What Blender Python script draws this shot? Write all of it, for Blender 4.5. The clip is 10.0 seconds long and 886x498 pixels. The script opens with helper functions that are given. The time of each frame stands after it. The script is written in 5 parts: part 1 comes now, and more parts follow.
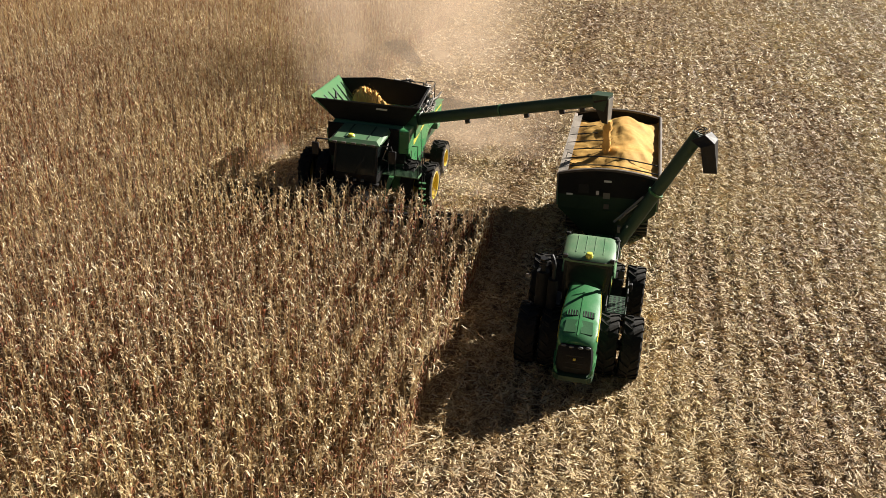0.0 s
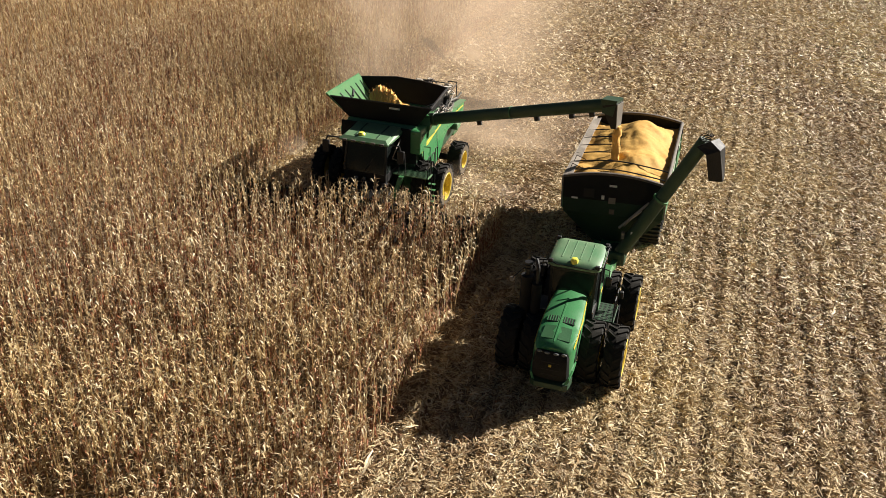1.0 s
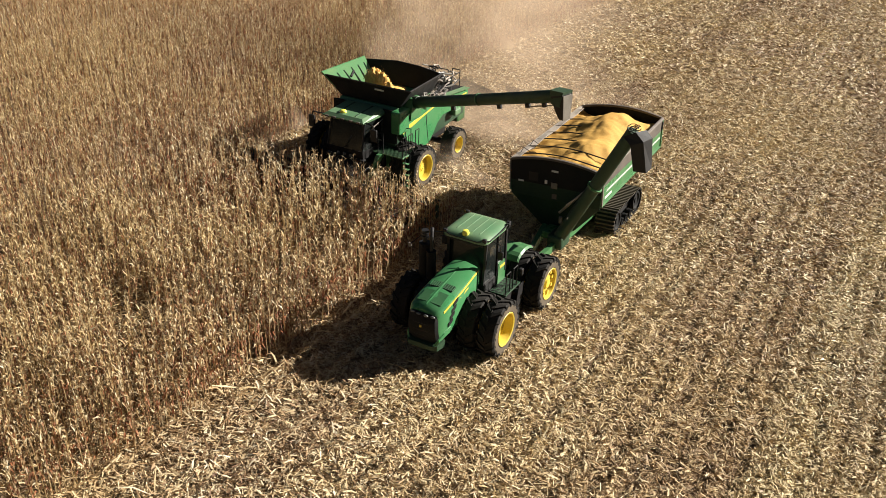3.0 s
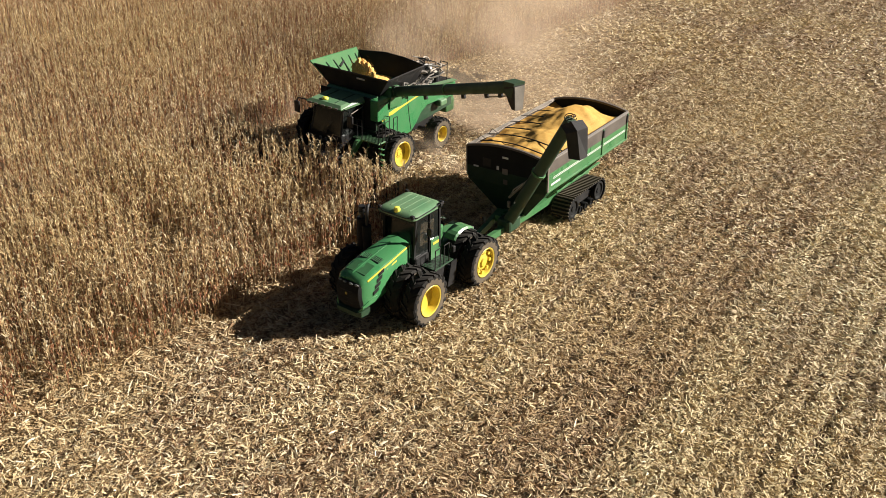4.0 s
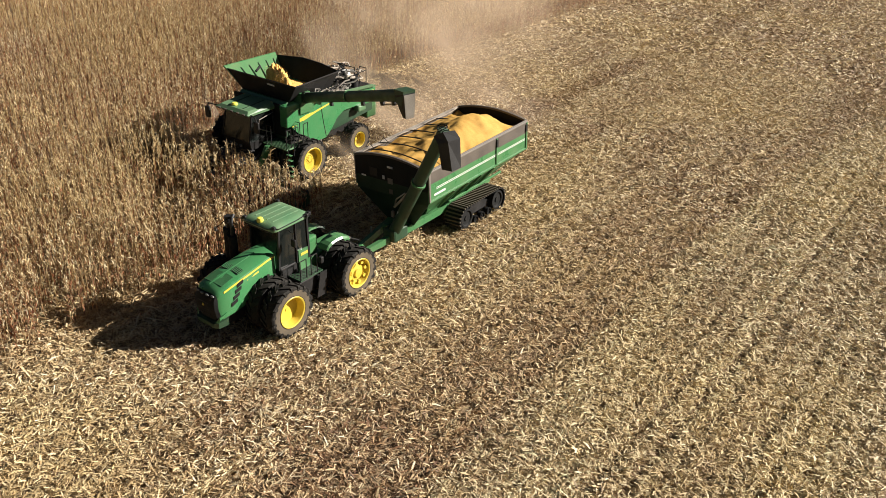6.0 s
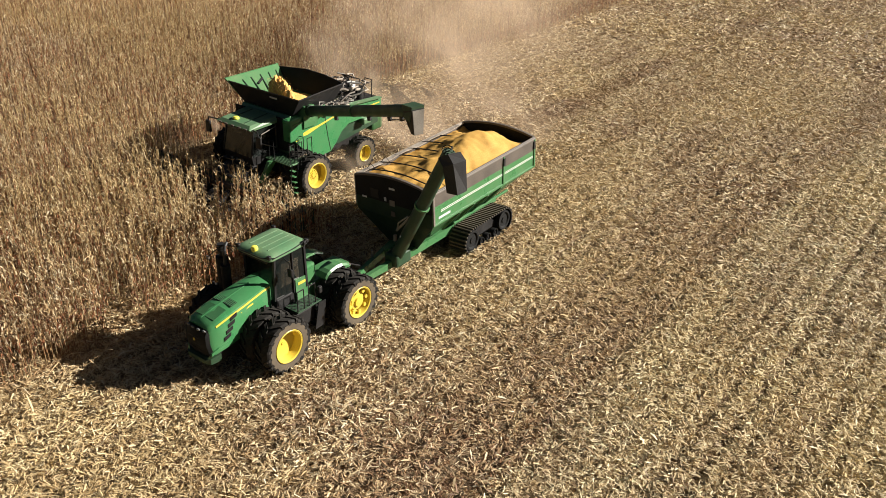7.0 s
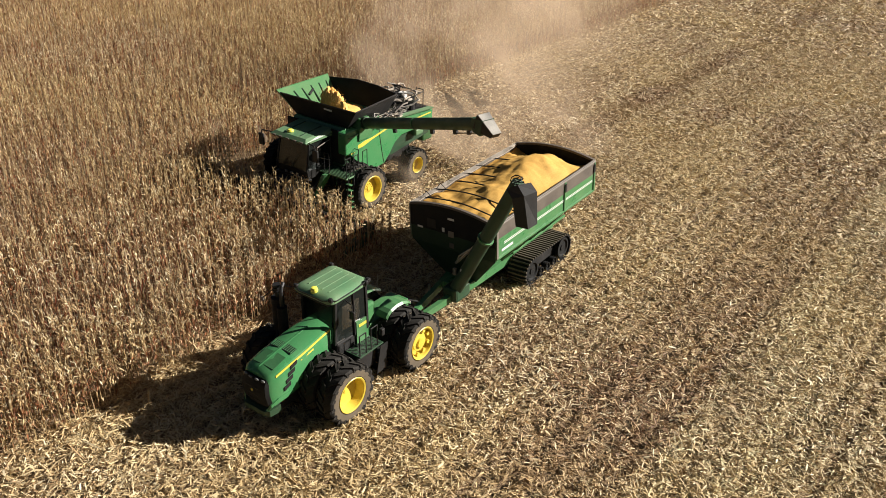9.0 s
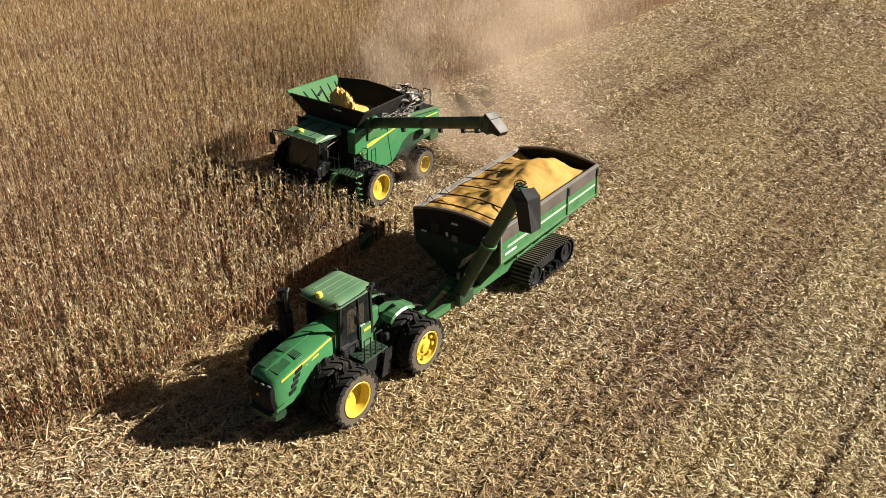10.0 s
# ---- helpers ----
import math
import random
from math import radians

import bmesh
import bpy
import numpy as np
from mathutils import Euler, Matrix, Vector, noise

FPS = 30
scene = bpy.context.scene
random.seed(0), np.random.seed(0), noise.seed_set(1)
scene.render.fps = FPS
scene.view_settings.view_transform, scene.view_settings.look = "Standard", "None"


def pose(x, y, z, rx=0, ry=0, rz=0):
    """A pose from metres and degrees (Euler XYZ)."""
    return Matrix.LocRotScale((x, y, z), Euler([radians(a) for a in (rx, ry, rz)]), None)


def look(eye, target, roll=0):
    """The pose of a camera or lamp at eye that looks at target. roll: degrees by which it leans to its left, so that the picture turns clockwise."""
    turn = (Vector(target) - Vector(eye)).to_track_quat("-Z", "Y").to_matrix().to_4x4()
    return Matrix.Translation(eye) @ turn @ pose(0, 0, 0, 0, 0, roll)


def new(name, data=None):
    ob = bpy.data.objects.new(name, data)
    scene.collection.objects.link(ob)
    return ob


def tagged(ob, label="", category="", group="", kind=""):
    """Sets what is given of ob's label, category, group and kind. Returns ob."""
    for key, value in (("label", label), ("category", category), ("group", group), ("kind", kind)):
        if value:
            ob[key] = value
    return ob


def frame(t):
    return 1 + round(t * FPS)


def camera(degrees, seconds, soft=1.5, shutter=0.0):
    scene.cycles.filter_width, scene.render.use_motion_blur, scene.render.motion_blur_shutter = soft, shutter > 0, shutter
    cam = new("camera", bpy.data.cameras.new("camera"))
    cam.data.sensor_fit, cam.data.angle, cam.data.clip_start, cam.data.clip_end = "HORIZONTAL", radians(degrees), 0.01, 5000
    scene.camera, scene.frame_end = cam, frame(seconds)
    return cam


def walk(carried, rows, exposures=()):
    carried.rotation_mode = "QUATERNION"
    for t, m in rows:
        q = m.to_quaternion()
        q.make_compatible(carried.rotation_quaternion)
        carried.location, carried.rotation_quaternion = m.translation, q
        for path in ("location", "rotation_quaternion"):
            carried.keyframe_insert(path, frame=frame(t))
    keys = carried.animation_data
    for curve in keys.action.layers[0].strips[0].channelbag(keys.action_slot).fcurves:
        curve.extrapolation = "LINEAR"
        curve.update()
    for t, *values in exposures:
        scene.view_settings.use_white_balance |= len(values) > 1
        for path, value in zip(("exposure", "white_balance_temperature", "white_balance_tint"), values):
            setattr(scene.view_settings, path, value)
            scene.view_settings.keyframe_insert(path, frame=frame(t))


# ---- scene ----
cam = camera(55.6, 10.0, soft=0.4)
PATH = [
    (0.0, (-0.097, 0.098, 15.680), (-1.927, 8.788, 11.075), 2.8),
    (0.5, (1.120, -0.986, 15.707), (-1.210, 7.564, 11.077), 2.6),
    (1.0, (2.546, -2.139, 15.746), (-0.104, 6.311, 11.096), 2.5),
    (1.5, (4.191, -3.276, 15.785), (1.021, 4.984, 11.120), 2.4),
    (2.0, (6.123, -4.402, 15.855), (2.588, 3.693, 11.165), 2.3),
    (2.5, (8.251, -5.517, 15.933), (4.401, 2.413, 11.213), 2.3),
    (2.7, (9.216, -5.954, 15.975), (5.206, 1.886, 11.240), 2.4),
    (3.8, (14.835, -8.059, 16.421), (9.915, -0.789, 11.636), 1.8),
    (4.0, (15.839, -8.483, 16.478), (10.824, -1.283, 11.683), 1.9),
    (4.5, (17.964, -9.299, 16.687), (12.819, -2.189, 11.892), 1.9),
    (5.0, (19.244, -9.939, 16.843), (14.094, -2.839, 12.033), 1.9),
    (5.2, (19.462, -10.201, 16.881), (14.347, -3.081, 12.066), 2.0),
    (6.3, (19.365, -11.467, 16.933), (14.295, -4.312, 12.128), 2.1),
    (6.5, (19.153, -11.786, 16.930), (14.058, -4.641, 12.135), 1.9),
    (7.0, (18.114, -12.702, 16.940), (13.019, -5.552, 12.150), 1.9),
    (7.5, (17.002, -13.794, 16.958), (11.897, -6.654, 12.168), 1.8),
    (8.0, (16.079, -15.286, 16.954), (10.964, -8.146, 12.174), 1.6),
    (8.5, (15.420, -16.956, 16.971), (10.290, -9.826, 12.191), 1.6),
    (9.0, (15.086, -18.715, 17.015), (9.951, -11.590, 12.230), 1.4),
    (9.5, (15.050, -20.480, 17.086), (9.895, -13.360, 12.311), 1.3),
    (10.0, (15.137, -22.190, 17.155), (9.972, -15.075, 12.390), 1.1),
]
walk(cam, [(t, look(eye, target, roll)) for t, eye, target, roll in PATH],
     exposures=[(0.0, 1.10), (2.5, 1.09), (4.5, 0.98), (7.0, 0.95), (10.0, 0.95)])

# ---- light ----
SUN_AZ, SUN_EL = 45.0, 28.8          # degrees east of +y, degrees above the horizon
sun_way = Vector((math.sin(radians(SUN_AZ)) * math.cos(radians(SUN_EL)), math.cos(radians(SUN_AZ)) * math.cos(radians(SUN_EL)), math.sin(radians(SUN_EL))))
world = bpy.data.worlds.new("world")
scene.world = world
world.use_nodes = True
wn = world.node_tree.nodes
sky = wn.new("ShaderNodeTexSky")
sky.sky_type, sky.sun_disc = "NISHITA", False
sky.sun_elevation, sky.sun_rotation = radians(SUN_EL), radians(SUN_AZ)
sky.dust_density = 2.0
wn["Background"].inputs["Strength"].default_value = 0.0125
world.node_tree.links.new(sky.outputs[0], wn["Background"].inputs["Color"])
lamp = bpy.data.lights.new("sun", "SUN")
lamp.energy, lamp.angle, lamp.color = 5.6, radians(0.53), (1.0, 0.945, 0.86)
new("sun", lamp).matrix_world = look(sun_way * 200, (0, 0, 0))

# ---- materials ----


def node(tree, kind, **values):
    n = tree.nodes.new(kind)
    for key, value in values.items():
        n.inputs[key.replace("_", " ")].default_value = value
    return n


def ramp(tree, source, stops):
    n = tree.nodes.new("ShaderNodeValToRGB")
    while len(n.color_ramp.elements) < len(stops):
        n.color_ramp.elements.new(0.5)
    for e, (at, c) in zip(n.color_ramp.elements, stops):
        e.position, e.color = at, (*c, 1)
    tree.links.new(source, n.inputs[0])
    return n.outputs[0]


def mixed(tree, fac, a, b, mode="MIX"):
    n = tree.nodes.new("ShaderNodeMix")
    n.data_type, n.blend_type = "RGBA", mode
    for socket, value in ((n.inputs[0], fac), (n.inputs[6], a), (n.inputs[7], b)):
        if isinstance(value, (int, float)):
            socket.default_value = value
        elif isinstance(value, tuple):
            socket.default_value = (*value, 1)
        else:
            tree.links.new(value, socket)
    return n.outputs[2]


def surface(name, colour, rough=0.5, metal=0.0, dust=0.0, grain=6.0, wear=0.12, bump=0.02, spec=0.5):
    """Paint, rubber or metal with fine grain, larger blotches and a film of field dust."""
    m = bpy.data.materials.new(name)
    m.use_nodes = True
    t = m.node_tree
    b = t.nodes["Principled BSDF"]
    co = t.nodes.new("ShaderNodeTexCoord")
    big = node(t, "ShaderNodeTexNoise", Scale=grain * 0.25, Detail=4.0)
    fine = node(t, "ShaderNodeTexNoise", Scale=grain * 6, Detail=3.0)
    for n in (big, fine):
        t.links.new(co.outputs["Object"], n.inputs["Vector"])
    dark = tuple(c * (1 - wear * 2) for c in colour)
    light = tuple(min(1, c * (1 + wear) + 0.01) for c in colour)
    base = ramp(t, fine.outputs[0], [(0.3, dark), (0.7, light)])
    if dust:
        film = ramp(t, big.outputs[0], [(0.3, (dust * 0.35,) * 3), (0.8, (dust * 0.8,) * 3)])
        base = mixed(t, film, base, (0.36, 0.27, 0.17))
    t.links.new(base, b.inputs["Base Color"])
    rr = ramp(t, big.outputs[0], [(0.3, (max(0.05, rough - 0.12),) * 3), (0.75, (min(1, rough + 0.18),) * 3)])
    t.links.new(rr, b.inputs["Roughness"])
    b.inputs["Metallic"].default_value = metal
    b.inputs["Specular IOR Level"].default_value = spec
    if bump:
        bn = node(t, "ShaderNodeBump", Strength=0.35, Distance=bump)
        t.links.new(fine.outputs[0], bn.inputs["Height"])
        t.links.new(bn.outputs[0], b.inputs["Normal"])
    return m


def plant_matter(name, stops, through_light, rough=0.58, drift=0.42):
    """Dry leaves and straw: each piece its own tone, thin enough to let light through."""
    m = bpy.data.materials.new(name)
    m.use_nodes = True
    t = m.node_tree
    b, out = t.nodes["Principled BSDF"], t.nodes["Material Output"]
    geo = t.nodes.new("ShaderNodeNewGeometry")
    tone = ramp(t, geo.outputs["Random Per Island"], stops)
    lengthwise = node(t, "ShaderNodeMapping")
    lengthwise.inputs["Scale"].default_value = (0.55, 0.05, 0.3)
    t.links.new(geo.outputs["Position"], lengthwise.inputs["Vector"])
    patch = node(t, "ShaderNodeTexNoise", Scale=1.0, Detail=4.0)
    t.links.new(lengthwise.outputs[0], patch.inputs["Vector"])
    tone = mixed(t, ramp(t, patch.outputs[0], [(0.42, (0, 0, 0)), (0.68, (drift,) * 3)]), tone, (0.25, 0.125, 0.062))
    broad = node(t, "ShaderNodeTexNoise", Scale=0.07, Detail=3.0)
    t.links.new(geo.outputs["Position"], broad.inputs["Vector"])
    tone = mixed(t, ramp(t, broad.outputs[0], [(0.40, (0, 0, 0)), (0.60, (drift,) * 3)]), tone, (0.76, 0.59, 0.29))
    streak = node(t, "ShaderNodeTexNoise", Scale=30.0, Detail=2.0)
    t.links.new(geo.outputs["Position"], streak.inputs["Vector"])
    tone = mixed(t, 0.55, tone, ramp(t, streak.outputs[0], [(0.3, (0.35, 0.33, 0.3)), (0.7, (1, 1, 1))]), "MULTIPLY")
    t.links.new(tone, b.inputs["Base Color"])
    b.inputs["Roughness"].default_value = rough
    b.inputs["Specular IOR Level"].default_value = 0.3
    tr = t.nodes.new("ShaderNodeBsdfTranslucent")
    t.links.new(tone, tr.inputs["Color"])
    mx = node(t, "ShaderNodeMixShader", Fac=through_light)
    t.links.new(b.outputs[0], mx.inputs[1])
    t.links.new(tr.outputs[0], mx.inputs[2])
    t.links.new(mx.outputs[0], out.inputs["Surface"])
    return m


def glass_mat(name):
    m = bpy.data.materials.new(name)
    m.use_nodes = True
    b = m.node_tree.nodes["Principled BSDF"]
    b.inputs["Base Color"].default_value = (0.012, 0.015, 0.014, 1)
    b.inputs["Roughness"].default_value = 0.12
    b.inputs["Specular IOR Level"].default_value = 0.3
    b.inputs["Transmission Weight"].default_value = 0.25
    b.inputs["IOR"].default_value = 1.35
    return m


def soil_mat():
    m = bpy.data.materials.new("stubble_soil")
    m.use_nodes = True
    t = m.node_tree
    b = t.nodes["Principled BSDF"]
    geo = t.nodes.new("ShaderNodeNewGeometry")
    sizes = [(0.12, 3.0), (2.2, 5.0), (22.0, 5.0), (75.0, 3.0)]
    n = [node(t, "ShaderNodeTexNoise", Scale=s, Detail=d) for s, d in sizes]
    for k in n:
        t.links.new(geo.outputs["Position"], k.inputs["Vector"])
    stretch = node(t, "ShaderNodeMapping")
    stretch.inputs["Scale"].default_value = (1.31, 0.03, 1.0)
    t.links.new(geo.outputs["Position"], stretch.inputs["Vector"])
    rows = node(t, "ShaderNodeTexNoise", Scale=1.0, Detail=2.0)
    t.links.new(stretch.outputs[0], rows.inputs["Vector"])
    base = ramp(t, n[2].outputs[0], [(0.3, (0.024, 0.013, 0.008)), (0.5, (0.12, 0.074, 0.045)), (0.68, (0.36, 0.255, 0.155))])
    base = mixed(t, ramp(t, n[3].outputs[0], [(0.47, (0, 0, 0)), (0.55, (0.6, 0.6, 0.6))]), base, (0.52, 0.38, 0.22))
    base = mixed(t, ramp(t, rows.outputs[0], [(0.42, (0, 0, 0)), (0.58, (0.32, 0.32, 0.32))]), base, (0.10, 0.055, 0.028))
    base = mixed(t, ramp(t, n[1].outputs[0], [(0.45, (0, 0, 0)), (0.7, (0.28, 0.28, 0.28))]), base, (0.05, 0.03, 0.018))
    t.links.new(base, b.inputs["Base Color"])
    b.inputs["Roughness"].default_value = 0.9
    b.inputs["Specular IOR Level"].default_value = 0.2
    bn = node(t, "ShaderNodeBump", Strength=1.0, Distance=0.05)
    t.links.new(n[2].outputs[0], bn.inputs["Height"])
    t.links.new(bn.outputs[0], b.inputs["Normal"])
    return m


def kernels_mat(name, dark, light, thin=0.0):
    """Shelled corn: small bright grains, with the shade in the gaps put into the colour."""
    m = bpy.data.materials.new(name)
    m.use_nodes = True
    t = m.node_tree
    b = t.nodes["Principled BSDF"]
    co = t.nodes.new("ShaderNodeTexCoord")
    v = node(t, "ShaderNodeTexVoronoi", Scale=70.0)
    big = node(t, "ShaderNodeTexNoise", Scale=1.4, Detail=4.0)
    for k in (v, big):
        t.links.new(co.outputs["Object"], k.inputs["Vector"])
    grain = ramp(t, v.outputs["Distance"], [(0.1, light), (0.7, dark)])
    t.links.new(mixed(t, ramp(t, big.outputs[0], [(0.35, (0, 0, 0)), (0.7, (0.5, 0.5, 0.5))]), grain, dark), b.inputs["Base Color"])
    b.inputs["Roughness"].default_value = 0.75
    b.inputs["Specular IOR Level"].default_value = 0.2
    bn = node(t, "ShaderNodeBump", Strength=0.35, Distance=0.012)
    t.links.new(v.outputs["Distance"], bn.inputs["Height"])
    t.links.new(bn.outputs[0], b.inputs["Normal"])
    return m


def dust_mat(name, density):
    """Airborne dust: a thin veil that thins out to nothing at the rim of each billow."""
    m = bpy.data.materials.new(name)
    m.use_nodes = True
    t = m.node_tree
    out = t.nodes["Material Output"]
    t.nodes.remove(t.nodes["Principled BSDF"])
    co = t.nodes.new("ShaderNodeTexCoord")
    flat = node(t, "ShaderNodeMapping")
    flat.inputs["Scale"].default_value = (1, 0, 1)
    t.links.new(co.outputs["Object"], flat.inputs["Vector"])
    length = t.nodes.new("ShaderNodeVectorMath")
    length.operation = "LENGTH"
    t.links.new(flat.outputs[0], length.inputs[0])
    fade = ramp(t, length.outputs["Value"], [(0.0, (1, 1, 1)), (0.35, (0.72, 0.72, 0.72)), (0.7, (0.25, 0.25, 0.25)), (0.97, (0, 0, 0))])
    info = t.nodes.new("ShaderNodeObjectInfo")
    shift = t.nodes.new("ShaderNodeVectorMath")
    shift.operation = "ADD"
    grow = t.nodes.new("ShaderNodeMath")
    grow.operation, grow.inputs[1].default_value = "MULTIPLY", 40.0
    t.links.new(info.outputs["Random"], grow.inputs[0])
    t.links.new(co.outputs["Object"], shift.inputs[0])
    t.links.new(grow.outputs[0], shift.inputs[1])
    n = node(t, "ShaderNodeTexNoise", Scale=1.7, Detail=4.0, Roughness=0.5, Distortion=0.6)
    t.links.new(shift.outputs[0], n.inputs["Vector"])
    cloud = ramp(t, n.outputs[0], [(0.3, (0.22, 0.22, 0.22)), (0.68, (1, 1, 1))])
    alpha = mixed(t, 1.0, fade, cloud, "MULTIPLY")
    alpha = mixed(t, 1.0, alpha, (density,) * 3, "MULTIPLY")
    clear = t.nodes.new("ShaderNodeBsdfTransparent")
    d = t.nodes.new("ShaderNodeBsdfDiffuse")
    d.inputs["Color"].default_value = (0.27, 0.212, 0.158, 1)
    tr = t.nodes.new("ShaderNodeBsdfTranslucent")
    tr.inputs["Color"].default_value = (0.375, 0.295, 0.22, 1)
    both = t.nodes.new("ShaderNodeAddShader")
    t.links.new(d.outputs[0], both.inputs[0])
    t.links.new(tr.outputs[0], both.inputs[1])
    mx = t.nodes.new("ShaderNodeMixShader")
    t.links.new(alpha, mx.inputs[0])
    t.links.new(clear.outputs[0], mx.inputs[1])
    t.links.new(both.outputs[0], mx.inputs[2])
    t.links.new(mx.outputs[0], out.inputs["Surface"])
    return m


GREEN = surface("green_paint", (0.020, 0.165, 0.052), 0.34, dust=0.22, wear=0.1, bump=0.004)
GREEN_BRIGHT = surface("bright_green_paint", (0.018, 0.185, 0.058), 0.34, dust=0.15, wear=0.08, bump=0.004)
GREEN_DUSTY = surface("dusty_green_paint", (0.04, 0.19, 0.085), 0.45, dust=0.42, wear=0.12, bump=0.004)
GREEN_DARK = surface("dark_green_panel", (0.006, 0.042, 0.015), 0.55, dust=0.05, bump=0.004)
# Near-black green: the shade on the cart's front is put into the colour.
GREEN_SHADED = surface("shaded_front_green", (0.005, 0.028, 0.012), 0.6, dust=0.02, bump=0.004, spec=0.3)
SCREEN = surface("dark_green_screen", (0.010, 0.085, 0.028), 0.75, dust=0.08, bump=0.006, spec=0.15)
GREEN_MATTE = surface("weathered_green_panel", (0.03, 0.17, 0.06), 0.9, dust=0.3, bump=0.004, spec=0.12)
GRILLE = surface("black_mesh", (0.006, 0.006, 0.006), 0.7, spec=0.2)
YELLOW = surface("yellow_paint", (0.66, 0.49, 0.035), 0.42, dust=0.26, wear=0.08, bump=0.004)
BLACK = surface("black_plastic", (0.009, 0.009, 0.010), 0.5, dust=0.02, bump=0.006, spec=0.3)
TREAD = surface("dusty_tread", (0.03, 0.028, 0.025), 0.75, dust=0.35, bump=0.006, spec=0.3)
RUBBER = surface("tyre_rubber", (0.010, 0.0095, 0.009), 0.85, dust=0.035, bump=0.01, spec=0.2)
SIDEWALL = surface("dusty_sidewall", (0.035, 0.031, 0.026), 0.85, dust=0.38, bump=0.006, spec=0.25)
STEEL = surface("worn_steel", (0.34, 0.33, 0.31), 0.42, metal=0.8, dust=0.2, bump=0.002)
GREY = surface("grey_plastic", (0.13, 0.12, 0.115), 0.55, dust=0.3, bump=0.01)
DARK_GREY = surface("dark_grey_panel", (0.045, 0.04, 0.04), 0.6, dust=0.26, bump=0.008)
WHITE = surface("white_plastic", (0.72, 0.72, 0.70), 0.5, dust=0.2)
TARP = surface("dusty_tarp", (0.42, 0.37, 0.32), 0.8, dust=0.5, bump=0.03)
LENS = surface("lamp_lens", (0.14, 0.145, 0.14), 0.2, bump=0)
BEACON = surface("beacon_lens", (0.75, 0.72, 0.10), 0.25, bump=0)
GLASS = glass_mat("cab_glass")
CABIN = surface("cab_interior", (0.05, 0.048, 0.045), 0.8)
SOIL = soil_mat()
LEAF = plant_matter("dry_corn_leaf", [(0.0, (0.20, 0.10, 0.055)), (0.2, (0.45, 0.285, 0.142)), (0.5, (0.73, 0.545, 0.30)), (0.8, (0.89, 0.74, 0.47)), (1.0, (0.94, 0.86, 0.65))], 0.27)
# Lower leaves: withered rust tone, darkened further for the shade inside the crop.
LEAF_RUST_SHADE = plant_matter("withered_shaded_leaf", [(0.0, (0.10, 0.030, 0.018)), (0.5, (0.30, 0.098, 0.045)), (0.88, (0.44, 0.19, 0.09)), (1.0, (0.78, 0.60, 0.38))], 0.25, drift=0.1)
STRAW_BROWN = plant_matter("brown_residue", [(0.0, (0.09, 0.042, 0.024)), (0.35, (0.27, 0.15, 0.08)), (0.7, (0.56, 0.385, 0.21)), (1.0, (0.84, 0.68, 0.43))], 0.1)
STRAW = plant_matter("corn_residue", [(0.0, (0.13, 0.068, 0.034)), (0.2, (0.38, 0.25, 0.13)), (0.4, (0.70, 0.54, 0.305)), (0.8, (0.87, 0.72, 0.46)), (1.0, (0.91, 0.82, 0.61))], 0.12)
STRAW_PALE = plant_matter("weathered_residue", [(0.0, (0.20, 0.13, 0.07)), (0.2, (0.50, 0.37, 0.195)), (0.5, (0.79, 0.64, 0.385)), (0.88, (0.90, 0.78, 0.52)), (1.0, (0.64, 0.61, 0.36))], 0.1)
KERNELS = kernels_mat("shelled_corn", (0.45, 0.245, 0.055), (0.69, 0.455, 0.135))
KERNELS_FLYING = kernels_mat("falling_corn", (0.66, 0.38, 0.10), (0.86, 0.58, 0.22))
DUST = dust_mat("harvest_dust", 0.50)

# ---- mesh tools ----


def part(name, bm, material, parent, label="", smooth=False):
    me = bpy.data.meshes.new(name)
    bmesh.ops.recalc_face_normals(bm, faces=bm.faces)
    if smooth:
        for f in bm.faces:
            f.smooth = True
    bm.to_mesh(me)
    bm.free()
    me.materials.append(material)
    if smooth:
        me.set_sharp_from_angle(angle=radians(38))
    ob = new(name, me)
    ob.parent = parent
    if label:
        tagged(ob, label=label)
    return ob


def thing(name, label, category, group=""):
    return tagged(new(name), label, category, group)


def B():
    return bmesh.new()


def box(bm, lo, hi, bevel=0.0, m=None):
    c = [(a + b) / 2 for a, b in zip(lo, hi)]
    s = [abs(b - a) for a, b in zip(lo, hi)]
    made = bmesh.ops.create_cube(bm, size=1.0, matrix=(m or Matrix()) @ Matrix.Translation(c) @ Matrix.Diagonal((*s, 1)))
    if bevel:
        es = {e for v in made["verts"] for e in v.link_edges}
        bmesh.ops.bevel(bm, geom=list(es), offset=min(bevel, min(s) * 0.4), segments=2, affect="EDGES", profile=0.5)
    return bm


def loft(bm, rings, closed=True, caps=True):
    rows = [[bm.verts.new(p) for p in r] for r in rings]
    n = len(rows[0])
    for a, b in zip(rows, rows[1:]):
        for i in range(n if closed else n - 1):
            j = (i + 1) % n
            bm.faces.new((a[i], a[j], b[j], b[i]))
    if caps and closed:
        bm.faces.new(rows[0][::-1])
        bm.faces.new(rows[-1])
    return bm


def rod(bm, a, b, r, seg=8, r2=None):
    a, b = Vector(a), Vector(b)
    d = b - a
    m = Matrix.Translation((a + b) / 2) @ d.to_track_quat("Z", "Y").to_matrix().to_4x4()
    bmesh.ops.create_cone(bm, cap_ends=True, segments=seg, radius1=r, radius2=r if r2 is None else r2, depth=d.length, matrix=m)
    return bm


def pipe(bm, pts, r, seg=6):
    for a, b in zip(pts, pts[1:]):
        rod(bm, a, b, r, seg)
    for p in pts[1:-1]:
        bmesh.ops.create_icosphere(bm, subdivisions=1, radius=r * 1.02, matrix=Matrix.Translation(p))
    return bm


